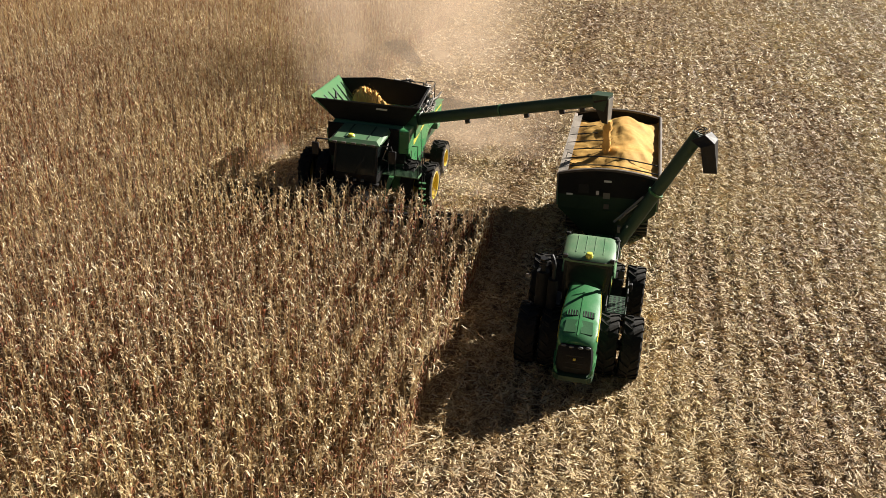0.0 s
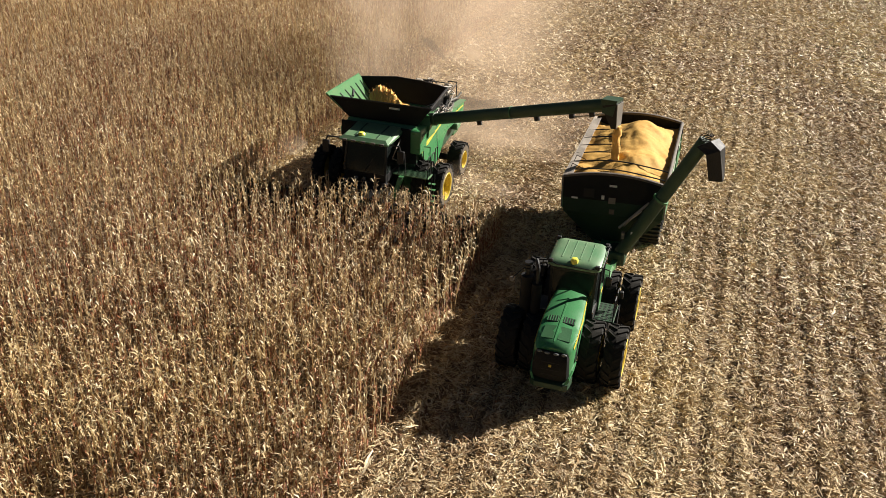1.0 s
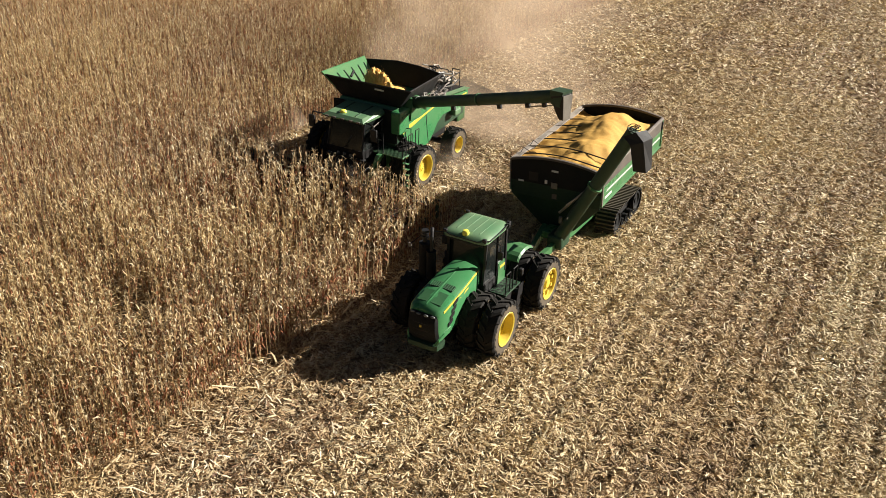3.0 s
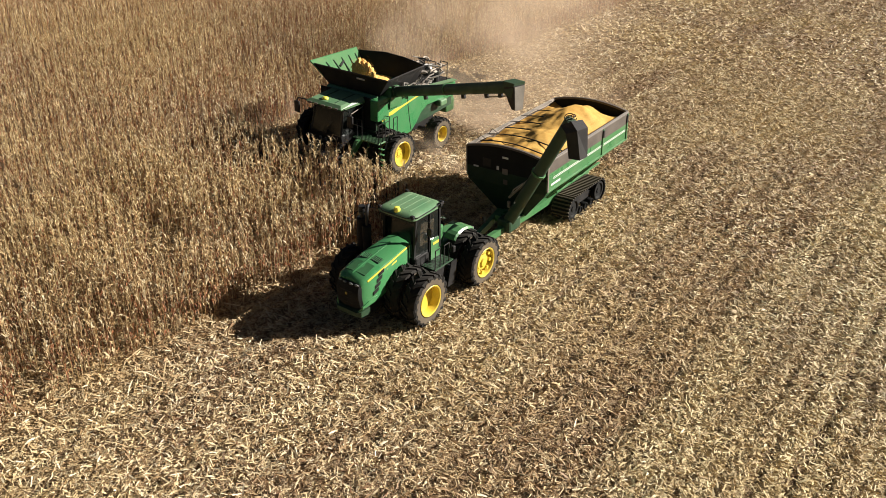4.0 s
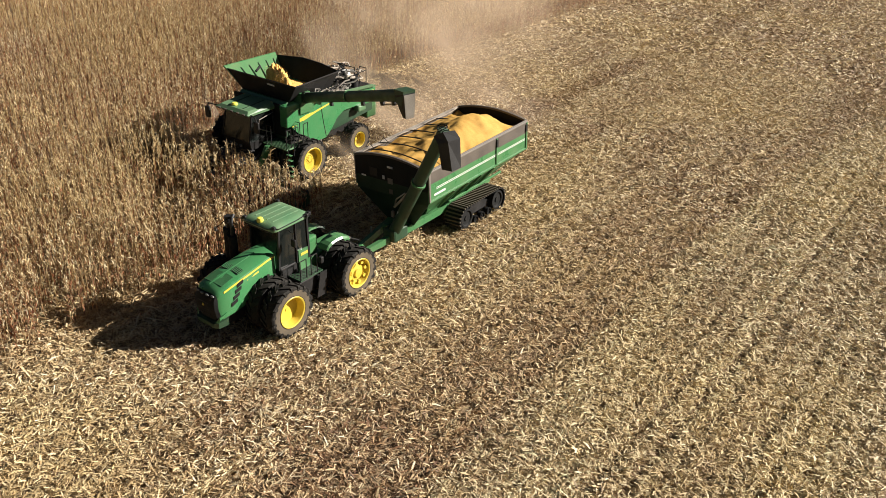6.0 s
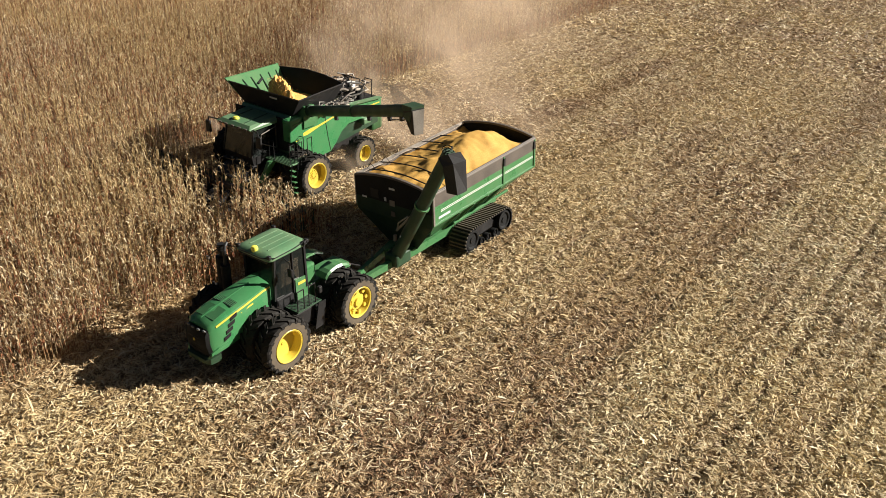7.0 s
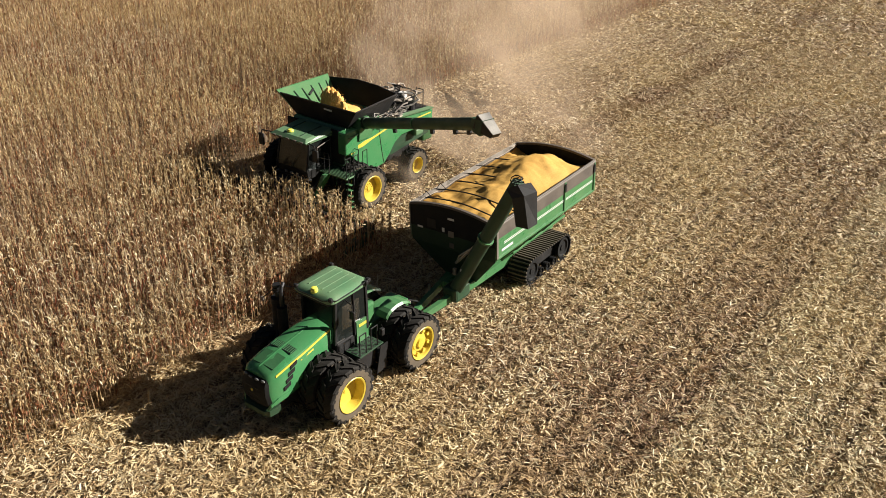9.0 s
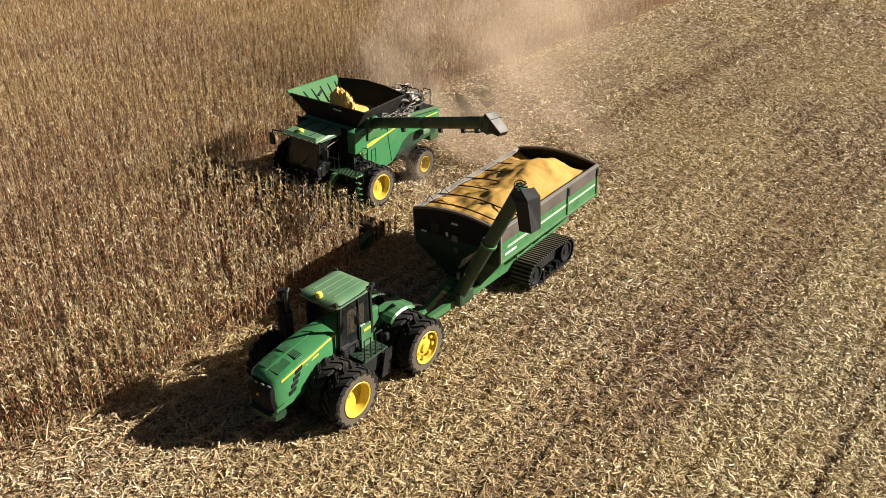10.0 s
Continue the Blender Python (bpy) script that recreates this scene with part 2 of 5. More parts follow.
def prism(bm, poly, axis, lo, hi):
    """A polygon (two coordinates) drawn out along an axis."""
    def at(p, v):
        q = list(p)
        q.insert(axis, v)
        return q
    return loft(bm, [[at(p, lo) for p in poly], [at(p, hi) for p in poly]])


def sheet(bm, quad, thick=0.02):
    """A flat plate of four corners with a thickness."""
    q = [Vector(p) for p in quad]
    n = (q[1] - q[0]).cross(q[2] - q[0]).normalized() * thick / 2
    return loft(bm, [[p - n for p in q], [p + n for p in q]])


def lathe(bm, profile, seg=36):
    """Profile of (along x, radius), turned about the x axis."""
    rings = []
    for i in range(seg):
        a = 2 * math.pi * i / seg
        rings.append([(x, r * math.cos(a), r * math.sin(a)) for x, r in profile])
    rings.append(rings[0])
    loft(bm, rings, closed=False)
    bmesh.ops.remove_doubles(bm, verts=bm.verts, dist=1e-5)
    return bm


def bolt_ring(bm, x, radius, count, r, deep=0.05):
    for i in range(count):
        a = 2 * math.pi * i / count
        c = Vector((x, radius * math.cos(a), radius * math.sin(a)))
        rod(bm, c, c + Vector((deep, 0, 0)), r, 8)
    return bm


LUG_MESHES = {}


def lug_mesh(R, w, side):
    """One slanting tread bar at the top of the tyre, from the middle to the shoulder; shared by all bars alike."""
    key = (R, w, side)
    if key not in LUG_MESHES:
        h, da, t = w / 2, 0.36 * w / R, 0.034 * R + 0.02
        rings = []
        for x, low, high, ang in ((0.02, 0.93, 1.0, da), (h * 0.94, 0.92, 0.985, 0.0), (h * 1.05, 0.80, 0.93, -0.02), (h * 1.0, 0.78, 0.84, -0.03)):
            rings.append([(side * x, R * r * math.cos(ang + e * t / R), R * r * math.sin(ang + e * t / R)) for r, e in ((low, -1), (low, 1), (high, 1), (high, -1))])
        bm = loft(bmesh.new(), rings)
        bmesh.ops.recalc_face_normals(bm, faces=bm.faces)
        me = bpy.data.meshes.new("tread_bar")
        bm.to_mesh(me)
        bm.free()
        me.materials.append(RUBBER)
        LUG_MESHES[key] = me
    return LUG_MESHES[key]


def lug_tyre(R, w, rim):
    """Carcass with shoulders; axle along x."""
    h = w / 2
    bm = B()
    lathe(bm, [(-h * 0.72, rim), (-h * 0.95, rim + (R - rim) * 0.35), (-h * 0.98, R * 0.87), (-h * 0.85, R * 0.93), (0, R * 0.945),
               (h * 0.85, R * 0.93), (h * 0.98, R * 0.87), (h * 0.95, rim + (R - rim) * 0.35), (h * 0.72, rim)], 40)
    return bm


def wheel(parent, x, y, R, w, rim, style, side):
    """A tyre with its rim and hub as pieces; returns the part that turns. side: +1 faces +x."""
    tyre = part("wheel", lug_tyre(R, w, rim), RUBBER, parent, "black lugged tyre dusty from the field", smooth=False)
    tyre.matrix_basis = pose(x, y, R - 0.03)
    lugs = 18
    for i in range(lugs):
        for k in (-1, 1):
            bar = new("tread_bar", lug_mesh(R, w, k))
            bar.parent = tyre
            bar.matrix_basis = pose(0, 0, 0, 360 * (i + (0.5 if k > 0 else 0)) / lugs)
    h = w / 2 * side
    bm = lathe(B(), [(h * 0.985, rim + (R - rim) * 0.12), (h * 1.012, rim + (R - rim) * 0.45), (h * 1.008, R * 0.83)], 40)
    part("sidewall", bm, SIDEWALL, tyre, "dust-coated tyre sidewall", True)
    bm = lathe(B(), [(h * 0.98, rim * 1.06), (h * 1.03, rim * 1.03), (h * 0.97, rim * 0.95), (h * 0.55, rim * 0.90), (h * (0.1 if style != "flat" else 0.0), rim * 0.84),
                     (h * (0.02 if style != "flat" else -0.08), rim * 0.5), (h * (0.06 if style != "flat" else -0.1), rim * 0.22), (h * (0.06 if style != "flat" else -0.1), 0.0)], 36)
    part("rim", bm, YELLOW, tyre, "yellow painted steel rim", True)
    if style == "hub":
        bm = lathe(B(), [(h * 0.05, rim * 0.62), (h * 0.55, rim * 0.56), (h * 0.60, rim * 0.34), (h * 0.80, rim * 0.30), (h * 0.82, 0.0)], 24)
        bolt_ring(bm, h * 0.5, rim * 0.74, 8, rim * 0.13, h * 0.25)
        part("hub", bm, YELLOW, tyre, "yellow cast hub with wedge bolts", False)
    else:
        if style == "flat":
            bm = rod(B(), (-h * 0.12, 0, 0), (-h * 0.02, 0, 0), rim * 0.09, 12)
        else:
            bm = bolt_ring(B(), h * 0.05, rim * 0.33, 10, 0.022, 0.05 * side)
            rod(bm, (0, 0, 0), (h * 0.2, 0, 0), rim * 0.2, 16)
        part("hub", bm, YELLOW, tyre)
    return tyre

# ---- the ground and the crop ----
ROW = 0.762


def ground_z(x):
    """The field falls away beyond the tractor's line, by a drop fitted to the camera's view."""
    k = np.clip((-1.0 - np.asarray(x, float)) / 6.0, 0, 1)
    return -0.3 * k * k * (3 - 2 * k)


def row_shift(y):
    """How far the crop rows bend sideways along the field."""
    return np.interp(y, [-60, -14, -9, -3, 1, 5, 10, 15, 20, 34, 44, 70, 110], [-3.2, -1.65, -1.1, -1.0, -1.0, -0.7, -0.45, -0.15, -0.3, -0.2, 0.7, 1.1, 1.2])


EDGE = -4.45            # first standing row beside the cut stubble
SWATH = 11.6           # width that the header takes
CUT_FROM, CUT_TO = 31.5, 0.3


def numpy_mesh(name, verts, quads, material, other=None, pick=None):
    me = bpy.data.meshes.new(name)
    n = len(quads)
    me.vertices.add(len(verts))
    me.vertices.foreach_set("co", np.ascontiguousarray(verts, np.float32).ravel())
    me.loops.add(n * 4)
    me.loops.foreach_set("vertex_index", np.ascontiguousarray(quads, np.int32).ravel())
    me.polygons.add(n)
    me.polygons.foreach_set("loop_start", np.arange(0, n * 4, 4, dtype=np.int32))
    me.materials.append(material)
    if other:
        me.materials.append(other)
        me.polygons.foreach_set("material_index", np.ascontiguousarray(pick, np.int32))
    me.update(calc_edges=True)
    return new(name, me)


def build_ground():
    xs = np.concatenate([[-900, -400, -200], np.arange(-100, -12, 8), np.arange(-12, 4, 0.5), np.arange(4, 60, 8), [60, 100, 200, 400, 900]])
    ys = np.concatenate([[-900, -400, -150], np.arange(-60, 120, 10), [120, 200, 400, 900, 1600]])
    gx, gy = np.meshgrid(xs, ys)
    v = np.stack([gx, gy, ground_z(gx)], -1).reshape(-1, 3)
    w = len(xs)
    i = np.arange(len(ys) - 1)[:, None] * w + np.arange(w - 1)
    q = np.stack([i, i + 1, i + 1 + w, i + w], -1).reshape(-1, 4)
    tagged(numpy_mesh("ground", v, q, SOIL), "harvested corn field, brown soil under pale residue", "ground", kind="structure")


def leaf_strip(rng, z, length, width, heading, rise, droop, segs):
    """One dry blade: leaves the stalk upward, folds over soon and hangs. Returns verts, quads."""
    d = np.array([math.cos(heading), math.sin(heading), 0.0])
    side = np.array([-d[1], d[0], 0.0])
    out, up = 0.0, 0.0
    pts = [np.array([0.0, 0.0, z])]
    ang = rise
    bends = {1: [1.0], 2: [1.0, 0.0], 3: [0.7, 0.3, 0.0], 4: [0.5, 0.35, 0.15, 0.0]}[segs]
    for s in range(segs):
        step = length / segs
        out += math.cos(ang) * step
        up += math.sin(ang) * step
        ang -= droop * bends[s]
        pts.append(d * out + np.array([0, 0, z + up]))
    v, twist = [], rng.uniform(-0.7, 0.7)
    for s, p in enumerate(pts):
        w = width * (0.6, 1.0, 0.9, 0.5, 0.12)[min(4, int(round(4 * s / segs)))] / 2
        a = twist * s
        off = side * math.cos(a) + np.array([0, 0, 1]) * math.sin(a)
        v += [p - off * w, p + off * w]
    return np.array(v), np.array([[2 * s, 2 * s + 1, 2 * s + 3, 2 * s + 2] for s in range(segs)])


def corn_plant(rng, level):
    """Arrays of one dried maize plant: stalk, folded hanging blades, an ear, a broken tassel; and which faces are lower
    leaves, withered and darkened for shade.
    """
    vs, qs, rust_shade, n = [], [], [], 0

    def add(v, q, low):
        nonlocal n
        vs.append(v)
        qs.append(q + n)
        rust_shade.append(np.full(len(q), int(low)))
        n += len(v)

    tall = rng.uniform(1.8, 2.25)
    lean = rng.uniform(-0.12, 0.12, 2)
    seg = 3 if level == 2 else 2
    for k in range(2):
        a = k * math.pi / 2 + 0.4
        o = np.array([math.cos(a), math.sin(a), 0]) * 0.014
        rows = [np.array([lean[0] * s * s, lean[1] * s * s, tall * s]) for s in np.linspace(0, 1, seg)]
        add(np.array([p + e * o * (1 - 0.5 * i / seg) for i, p in enumerate(rows) for e in (-1, 1)]),
            np.array([[2 * s, 2 * s + 1, 2 * s + 3, 2 * s + 2] for s in range(seg - 1)]), False)
    base = rng.uniform(0, math.pi)
    count = (9, 15, 20)[level]
    for i in range(count):
        u = i / (count - 1)
        z = (0.32 if level < 2 else 0.3) + (tall - 0.4) * u ** (0.8 if level < 2 else 0.62)
        top = u > 0.6
        length = rng.uniform(0.15, 0.34) if top else rng.uniform(0.22, 0.46)
        v, q = leaf_strip(rng, z, length, rng.uniform(0.036, 0.066) if level else rng.uniform(0.06, 0.10), base + math.pi * (i % 2) + rng.normal(0, 0.7),
                          rng.uniform(0.6, 1.5), rng.uniform(0.2, 2.6) if top else rng.uniform(1.9, 3.1), (1, 2, 2)[level])
        v[:, :2] += lean * (z / tall) ** 2
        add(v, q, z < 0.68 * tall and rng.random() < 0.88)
    for i in range((1, 2, 4)[level]):
        v, q = leaf_strip(rng, tall - 0.05, rng.uniform(0.16, 0.32), 0.028, rng.uniform(0, 6.28), rng.uniform(0.8, 1.5), 0.6, 2 if level == 2 else 1)
        v[:, :2] += lean
        add(v, q, False)
    if level == 2:
        # a husked ear that hangs beside the stalk
        a, z = rng.uniform(0, 6.28), rng.uniform(0.8, 1.15)
        d = np.array([math.cos(a), math.sin(a), 0])
        tip = d * 0.13 + np.array([0, 0, z - 0.25])
        s = np.array([-d[1], d[0], 0]) * 0.04
        root = np.array([0, 0, z])
        mid = (root + tip) / 2
        f = d * 0.04
        add(np.array([root, mid - s, tip, mid + s, mid + f, mid - f]), np.array([[0, 1, 2, 4], [0, 4, 2, 3], [0, 3, 2, 5], [0, 5, 2, 1]]), False)
    return np.concatenate(vs), np.concatenate(qs), np.concatenate(rust_shade)


def scatter(name, variants, places, rng):
    """Many plants in one mesh: places are x, y, z, turn, size, tilt."""
    vs, qs, low, n = [], [], [], 0
    pick = rng.integers(0, len(variants), len(places))
    for k, (v, q, rust_shade) in enumerate(variants):
        P = places[pick == k]
        if not len(P):
            continue
        c, s = np.cos(P[:, 3])[:, None], np.sin(P[:, 3])[:, None]
        size = P[:, 4][:, None]
        x = (v[:, 0] * c - v[:, 1] * s) * size + v[:, 2] * P[:, 5][:, None]
        y = (v[:, 0] * s + v[:, 1] * c) * size
        z = v[:, 2] * size
        V = np.stack([x + P[:, 0][:, None], y + P[:, 1][:, None], z + P[:, 2][:, None]], -1)
        Q = q[None] + (np.arange(len(P)) * len(v))[:, None, None] + n
        vs.append(V.reshape(-1, 3))
        qs.append(Q.reshape(-1, 4))
        low.append(np.tile(rust_shade, len(P)))
        n += len(P) * len(v)
    return numpy_mesh(name, np.concatenate(vs), np.concatenate(qs), LEAF, LEAF_RUST_SHADE, np.concatenate(low))


def plant_places(rng, x0, x1, y0, y1, gap, skip=0.04):
    """Rows of plants between two distances from the crop's edge."""
    rows = np.arange(math.ceil(x0 / ROW) * ROW, x1, ROW)
    ys = np.arange(y0, y1, gap)
    gx, gy = np.meshgrid(rows, ys)
    gx, gy = gx.ravel(), gy.ravel() + rng.uniform(-gap * 0.4, gap * 0.4, gx.size)
    keep = rng.random(gx.size) > skip
    gx, gy = gx[keep], gy[keep]
    x = EDGE + row_shift(gy) - gx + rng.normal(0, 0.05, gx.size)
    return np.stack([x, gy, ground_z(x), rng.uniform(0, 6.28, x.size), rng.uniform(0.86, 1.1, x.size), rng.normal(0.0, 0.05, x.size)], -1)


def in_gap(P):
    """Two bare slots among the rows, laid along the camera's line of sight to show in its view, and scattered small
    ones.
    """
    bare = np.zeros(len(P), bool)
    for cx, cy, half, long in ((-10.3, 9.0, 0.27, 1.7), (-9.6, 9.4, 0.27, 1.7), (-8.6, -11.0, 0.3, 1.2), (-5.8, 1.2, 0.35, 0.7)):
        dx, dy = P[:, 0] - cx, P[:, 1] - cy
        bare |= (abs(0.64 * dx + 0.77 * dy) < half) & (abs(-0.77 * dx + 0.64 * dy) < long)
    return bare


def build_corn():
    rng = np.random.default_rng(7)
    fine = [corn_plant(rng, 2) for _ in range(16)]
    plain = [corn_plant(rng, 1) for _ in range(16)]
    far = [corn_plant(rng, 0) for _ in range(12)]
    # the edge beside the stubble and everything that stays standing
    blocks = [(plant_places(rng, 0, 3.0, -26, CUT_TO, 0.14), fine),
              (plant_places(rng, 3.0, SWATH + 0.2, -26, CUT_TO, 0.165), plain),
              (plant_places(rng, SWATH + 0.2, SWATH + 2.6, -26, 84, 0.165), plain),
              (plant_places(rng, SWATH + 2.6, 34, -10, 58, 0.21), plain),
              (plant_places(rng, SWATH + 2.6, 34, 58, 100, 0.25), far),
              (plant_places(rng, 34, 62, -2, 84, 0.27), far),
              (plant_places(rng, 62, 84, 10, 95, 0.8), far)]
    for P, variants in blocks:
        P = P[~in_gap(P)]
        if P[:, 0].min() < -40:
            P[:, 4] *= 1.08
        ob = scatter("standing_corn", variants, P, rng)
        tagged(ob, "ripe dry corn plants standing in rows, tan and brown", "corn field", kind="stuff")
    # the swath before the header, in strips that the header takes down one by one
    strips = []
    step = 0.6
    y = CUT_TO
    while y < CUT_FROM:
        P = plant_places(rng, 0, SWATH, y, y + step, 0.16)
        P = P[~in_gap(P)]
        P[:, 1] -= y
        ob = scatter("corn_strip", fine if rng.random() < 0.35 else plain, P, rng)
        tagged(ob, "strip of ripe dry corn plants across the combine's swath", "corn", "corn before the header", "stuff")
        ob.location.y = y
        strips.append((ob, y))
        y += step
    return strips


def patchy(x, y, cell):
    """Smooth patches of about the size of a cell, from -1 to 1."""
    table = np.random.default_rng(23).uniform(-1, 1, (256, 256))
    u, v = x / cell, y / cell
    i, j = np.floor(u).astype(int), np.floor(v).astype(int)
    f, g = u - i, v - j
    f, g = f * f * (3 - 2 * f), g * g * (3 - 2 * g)
    a, b = table[i % 256, j % 256], table[(i + 1) % 256, j % 256]
    c, d = table[i % 256, (j + 1) % 256], table[(i + 1) % 256, (j + 1) % 256]
    return (a * (1 - f) + b * f) * (1 - g) + (c * (1 - f) + d * f) * g


def brown_band(x, y):
    """Strips along the field where the ground lies barer and browner, from 0 to 1."""
    u = x - row_shift(y) - np.interp(y, [0, 25, 40, 95], [0, 0, 0.6, 1.2]) + 0.5 * patchy(x, y * 0.5, 2.2)
    near = np.clip((u - 5.6) / 1.8, 0, 1) * np.clip((10.3 - u) / 0.6, 0, 1)
    far = np.clip((u + 2.6) / 0.8, 0, 1) * np.clip((0.6 - u) / 0.8, 0, 1) * np.clip((y - 22) / 8, 0, 1)
    near = near * np.interp(y, [14, 34], [1.0, 0.2])
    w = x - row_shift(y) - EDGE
    # Browner strip along the foot of the standing corn.
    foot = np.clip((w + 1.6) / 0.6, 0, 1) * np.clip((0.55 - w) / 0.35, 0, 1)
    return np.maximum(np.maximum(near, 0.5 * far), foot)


def build_residue():
    """Chopped stalks, husks and leaves lying on the stubble, thicker along the old rows."""
    rng = np.random.default_rng(11)

    def pieces(n, x0, x1, y0, y1, small, large, fat, bent):
        x, y = rng.uniform(x0, x1, n), rng.uniform(y0, y1, n)
        u = x - row_shift(y)
        clump = 0.6 * patchy(x, y * 0.8, 0.26) + 0.5 * patchy(x + 40, y * 0.4, 0.9)
        tracks = np.exp(-((u - 14.4) / 0.22) ** 2) + np.exp(-((u - 16.2) / 0.25) ** 2) + 0.5 * np.exp(-((u - 4.2) / 0.2) ** 2)
        rows = 1.0 * np.sin(u / ROW * 2 * math.pi + 0.5 * patchy(x, y, 4.0)) + 0.3 * np.sin(u * 0.7 + y * 0.05) - 1.5 * tracks - 0.6 * brown_band(x, y) + 1.1 * clump + 0.5 * (u > 10.3) + np.interp(y, [18, 40], [0, 0.5])
        keep = rng.random(n) < np.clip(0.82 + 0.34 * rows, 0.16, 1)
        keep &= (y > np.interp(x, [-8, -5, 15, 19, 26], [-19, -17.5, -2.5, 8, 14])) | ((rng.random(n) < 0.3) & (not bent))
        x, y, rise = x[keep], y[keep], 0.05 * np.clip(0.5 + rows[keep], 0, 1.4)
        n = len(x)
        L, W = rng.uniform(small, large, n), rng.uniform(0.55, 1.3, n) * fat
        a, tilt = rng.uniform(0, 6.28, n), rng.normal(0, 0.28, n)
        d = np.stack([np.cos(a) * np.cos(tilt), np.sin(a) * np.cos(tilt), np.sin(tilt)], -1)
        roll = rng.normal(0, 0.7, n)
        s = np.stack([-np.sin(a) * np.cos(roll), np.cos(a) * np.cos(roll), np.sin(roll)], -1)
        c = np.stack([x, y, ground_z(x) + 0.015 + rng.random(n) ** 1.5 * 0.10 + rise + abs(np.sin(tilt)) * L / 2], -1)
        bow = np.stack([0 * x, 0 * x, rng.uniform(0, 0.16, n) * L], -1)
        L, W = L[:, None] / 2, W[:, None] / 2
        if not bent:
            V = np.stack([c - d * L - s * W * 0.8, c - d * L + s * W * 0.8, c + d * L + s * W, c + d * L - s * W], 1)
            return V.reshape(-1, 3), np.arange(4 * n).reshape(-1, 4)
        V = np.stack([c - d * L - s * W * 0.5, c - d * L + s * W * 0.5, c + bow - s * W, c + bow + s * W, c + d * L - s * W * 0.4, c + d * L + s * W * 0.4], 1)
        i = np.arange(n)[:, None, None] * 6
        return V.reshape(-1, 3), (np.array([[0, 1, 3, 2], [2, 3, 5, 4]])[None] + i).reshape(-1, 4)

    for n, *area in ((95000, -6, 19.5, -18, 24, 0.10, 0.36, 0.054, True), (400000, -6, 19.5, -18, 24, 0.08, 0.34, 0.030, False), (225000, -7, 21, 24, 50, 0.09, 0.34, 0.046, False),
                     (140000, -18, 30, 50, 105, 0.12, 0.40, 0.08, False), (85000, -17.5, -4.5, 0, 50, 0.08, 0.3, 0.05, False), (26000, -7.5, -2.5, -18, 34, 0.08, 0.36, 0.045, True), (2200, -7.0, -3.4, -18, 34, 0.4, 0.9, 0.05, True)):
        v, q = pieces(n, *area)
        px, py = v[q[:, 0], 0], v[q[:, 0], 1]
        pale = px - row_shift(py) + 0.9 * np.sin(py * 0.11) > 10.6
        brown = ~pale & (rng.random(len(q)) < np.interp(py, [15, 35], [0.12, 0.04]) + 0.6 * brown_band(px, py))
        if area[-1]:
            pale, brown = np.repeat(pale[::2], 2), np.repeat(brown[::2], 2)
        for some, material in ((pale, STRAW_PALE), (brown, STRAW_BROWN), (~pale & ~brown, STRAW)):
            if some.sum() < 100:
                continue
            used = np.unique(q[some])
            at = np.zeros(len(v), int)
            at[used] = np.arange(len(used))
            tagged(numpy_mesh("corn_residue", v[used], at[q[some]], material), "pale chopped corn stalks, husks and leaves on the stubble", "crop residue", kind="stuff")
    # cut stubs along the rows
    n = 0
    vs, qs = [], []
    for r in range(-8, 32):
        y = np.arange(-18, 60, 0.42) + rng.uniform(-0.15, 0.15, 186)[:len(np.arange(-18, 60, 0.42))]
        y = y[rng.random(len(y)) < 0.6]
        x = EDGE + row_shift(y) + 0.5 + r * ROW + rng.normal(0, 0.04, len(y))
        h = rng.uniform(0.08, 0.26, len(y))
        lean = rng.normal(0, 0.05, (len(y), 2))
        for k in range(2):
            o = np.array([0.012, 0, 0]) if k else np.array([0, 0.012, 0])
            b = np.stack([x, y, ground_z(x)], -1)
            t = b + np.stack([lean[:, 0], lean[:, 1], h], -1)
            V = np.stack([b - o, b + o, t + o, t - o], 1)
            vs.append(V.reshape(-1, 3))
            qs.append((np.arange(len(y))[:, None] * 4 + np.arange(4)) + n)
            n += 4 * len(y)
    tagged(numpy_mesh("stalk_stubble", np.concatenate(vs), np.concatenate(qs), STRAW), "short cut corn stubble standing in rows", "stubble", kind="stuff")


build_ground()
CORN_STRIPS = build_corn()
build_residue()

# ---- the tractor: front towards -y, front axle at y = 0 ----


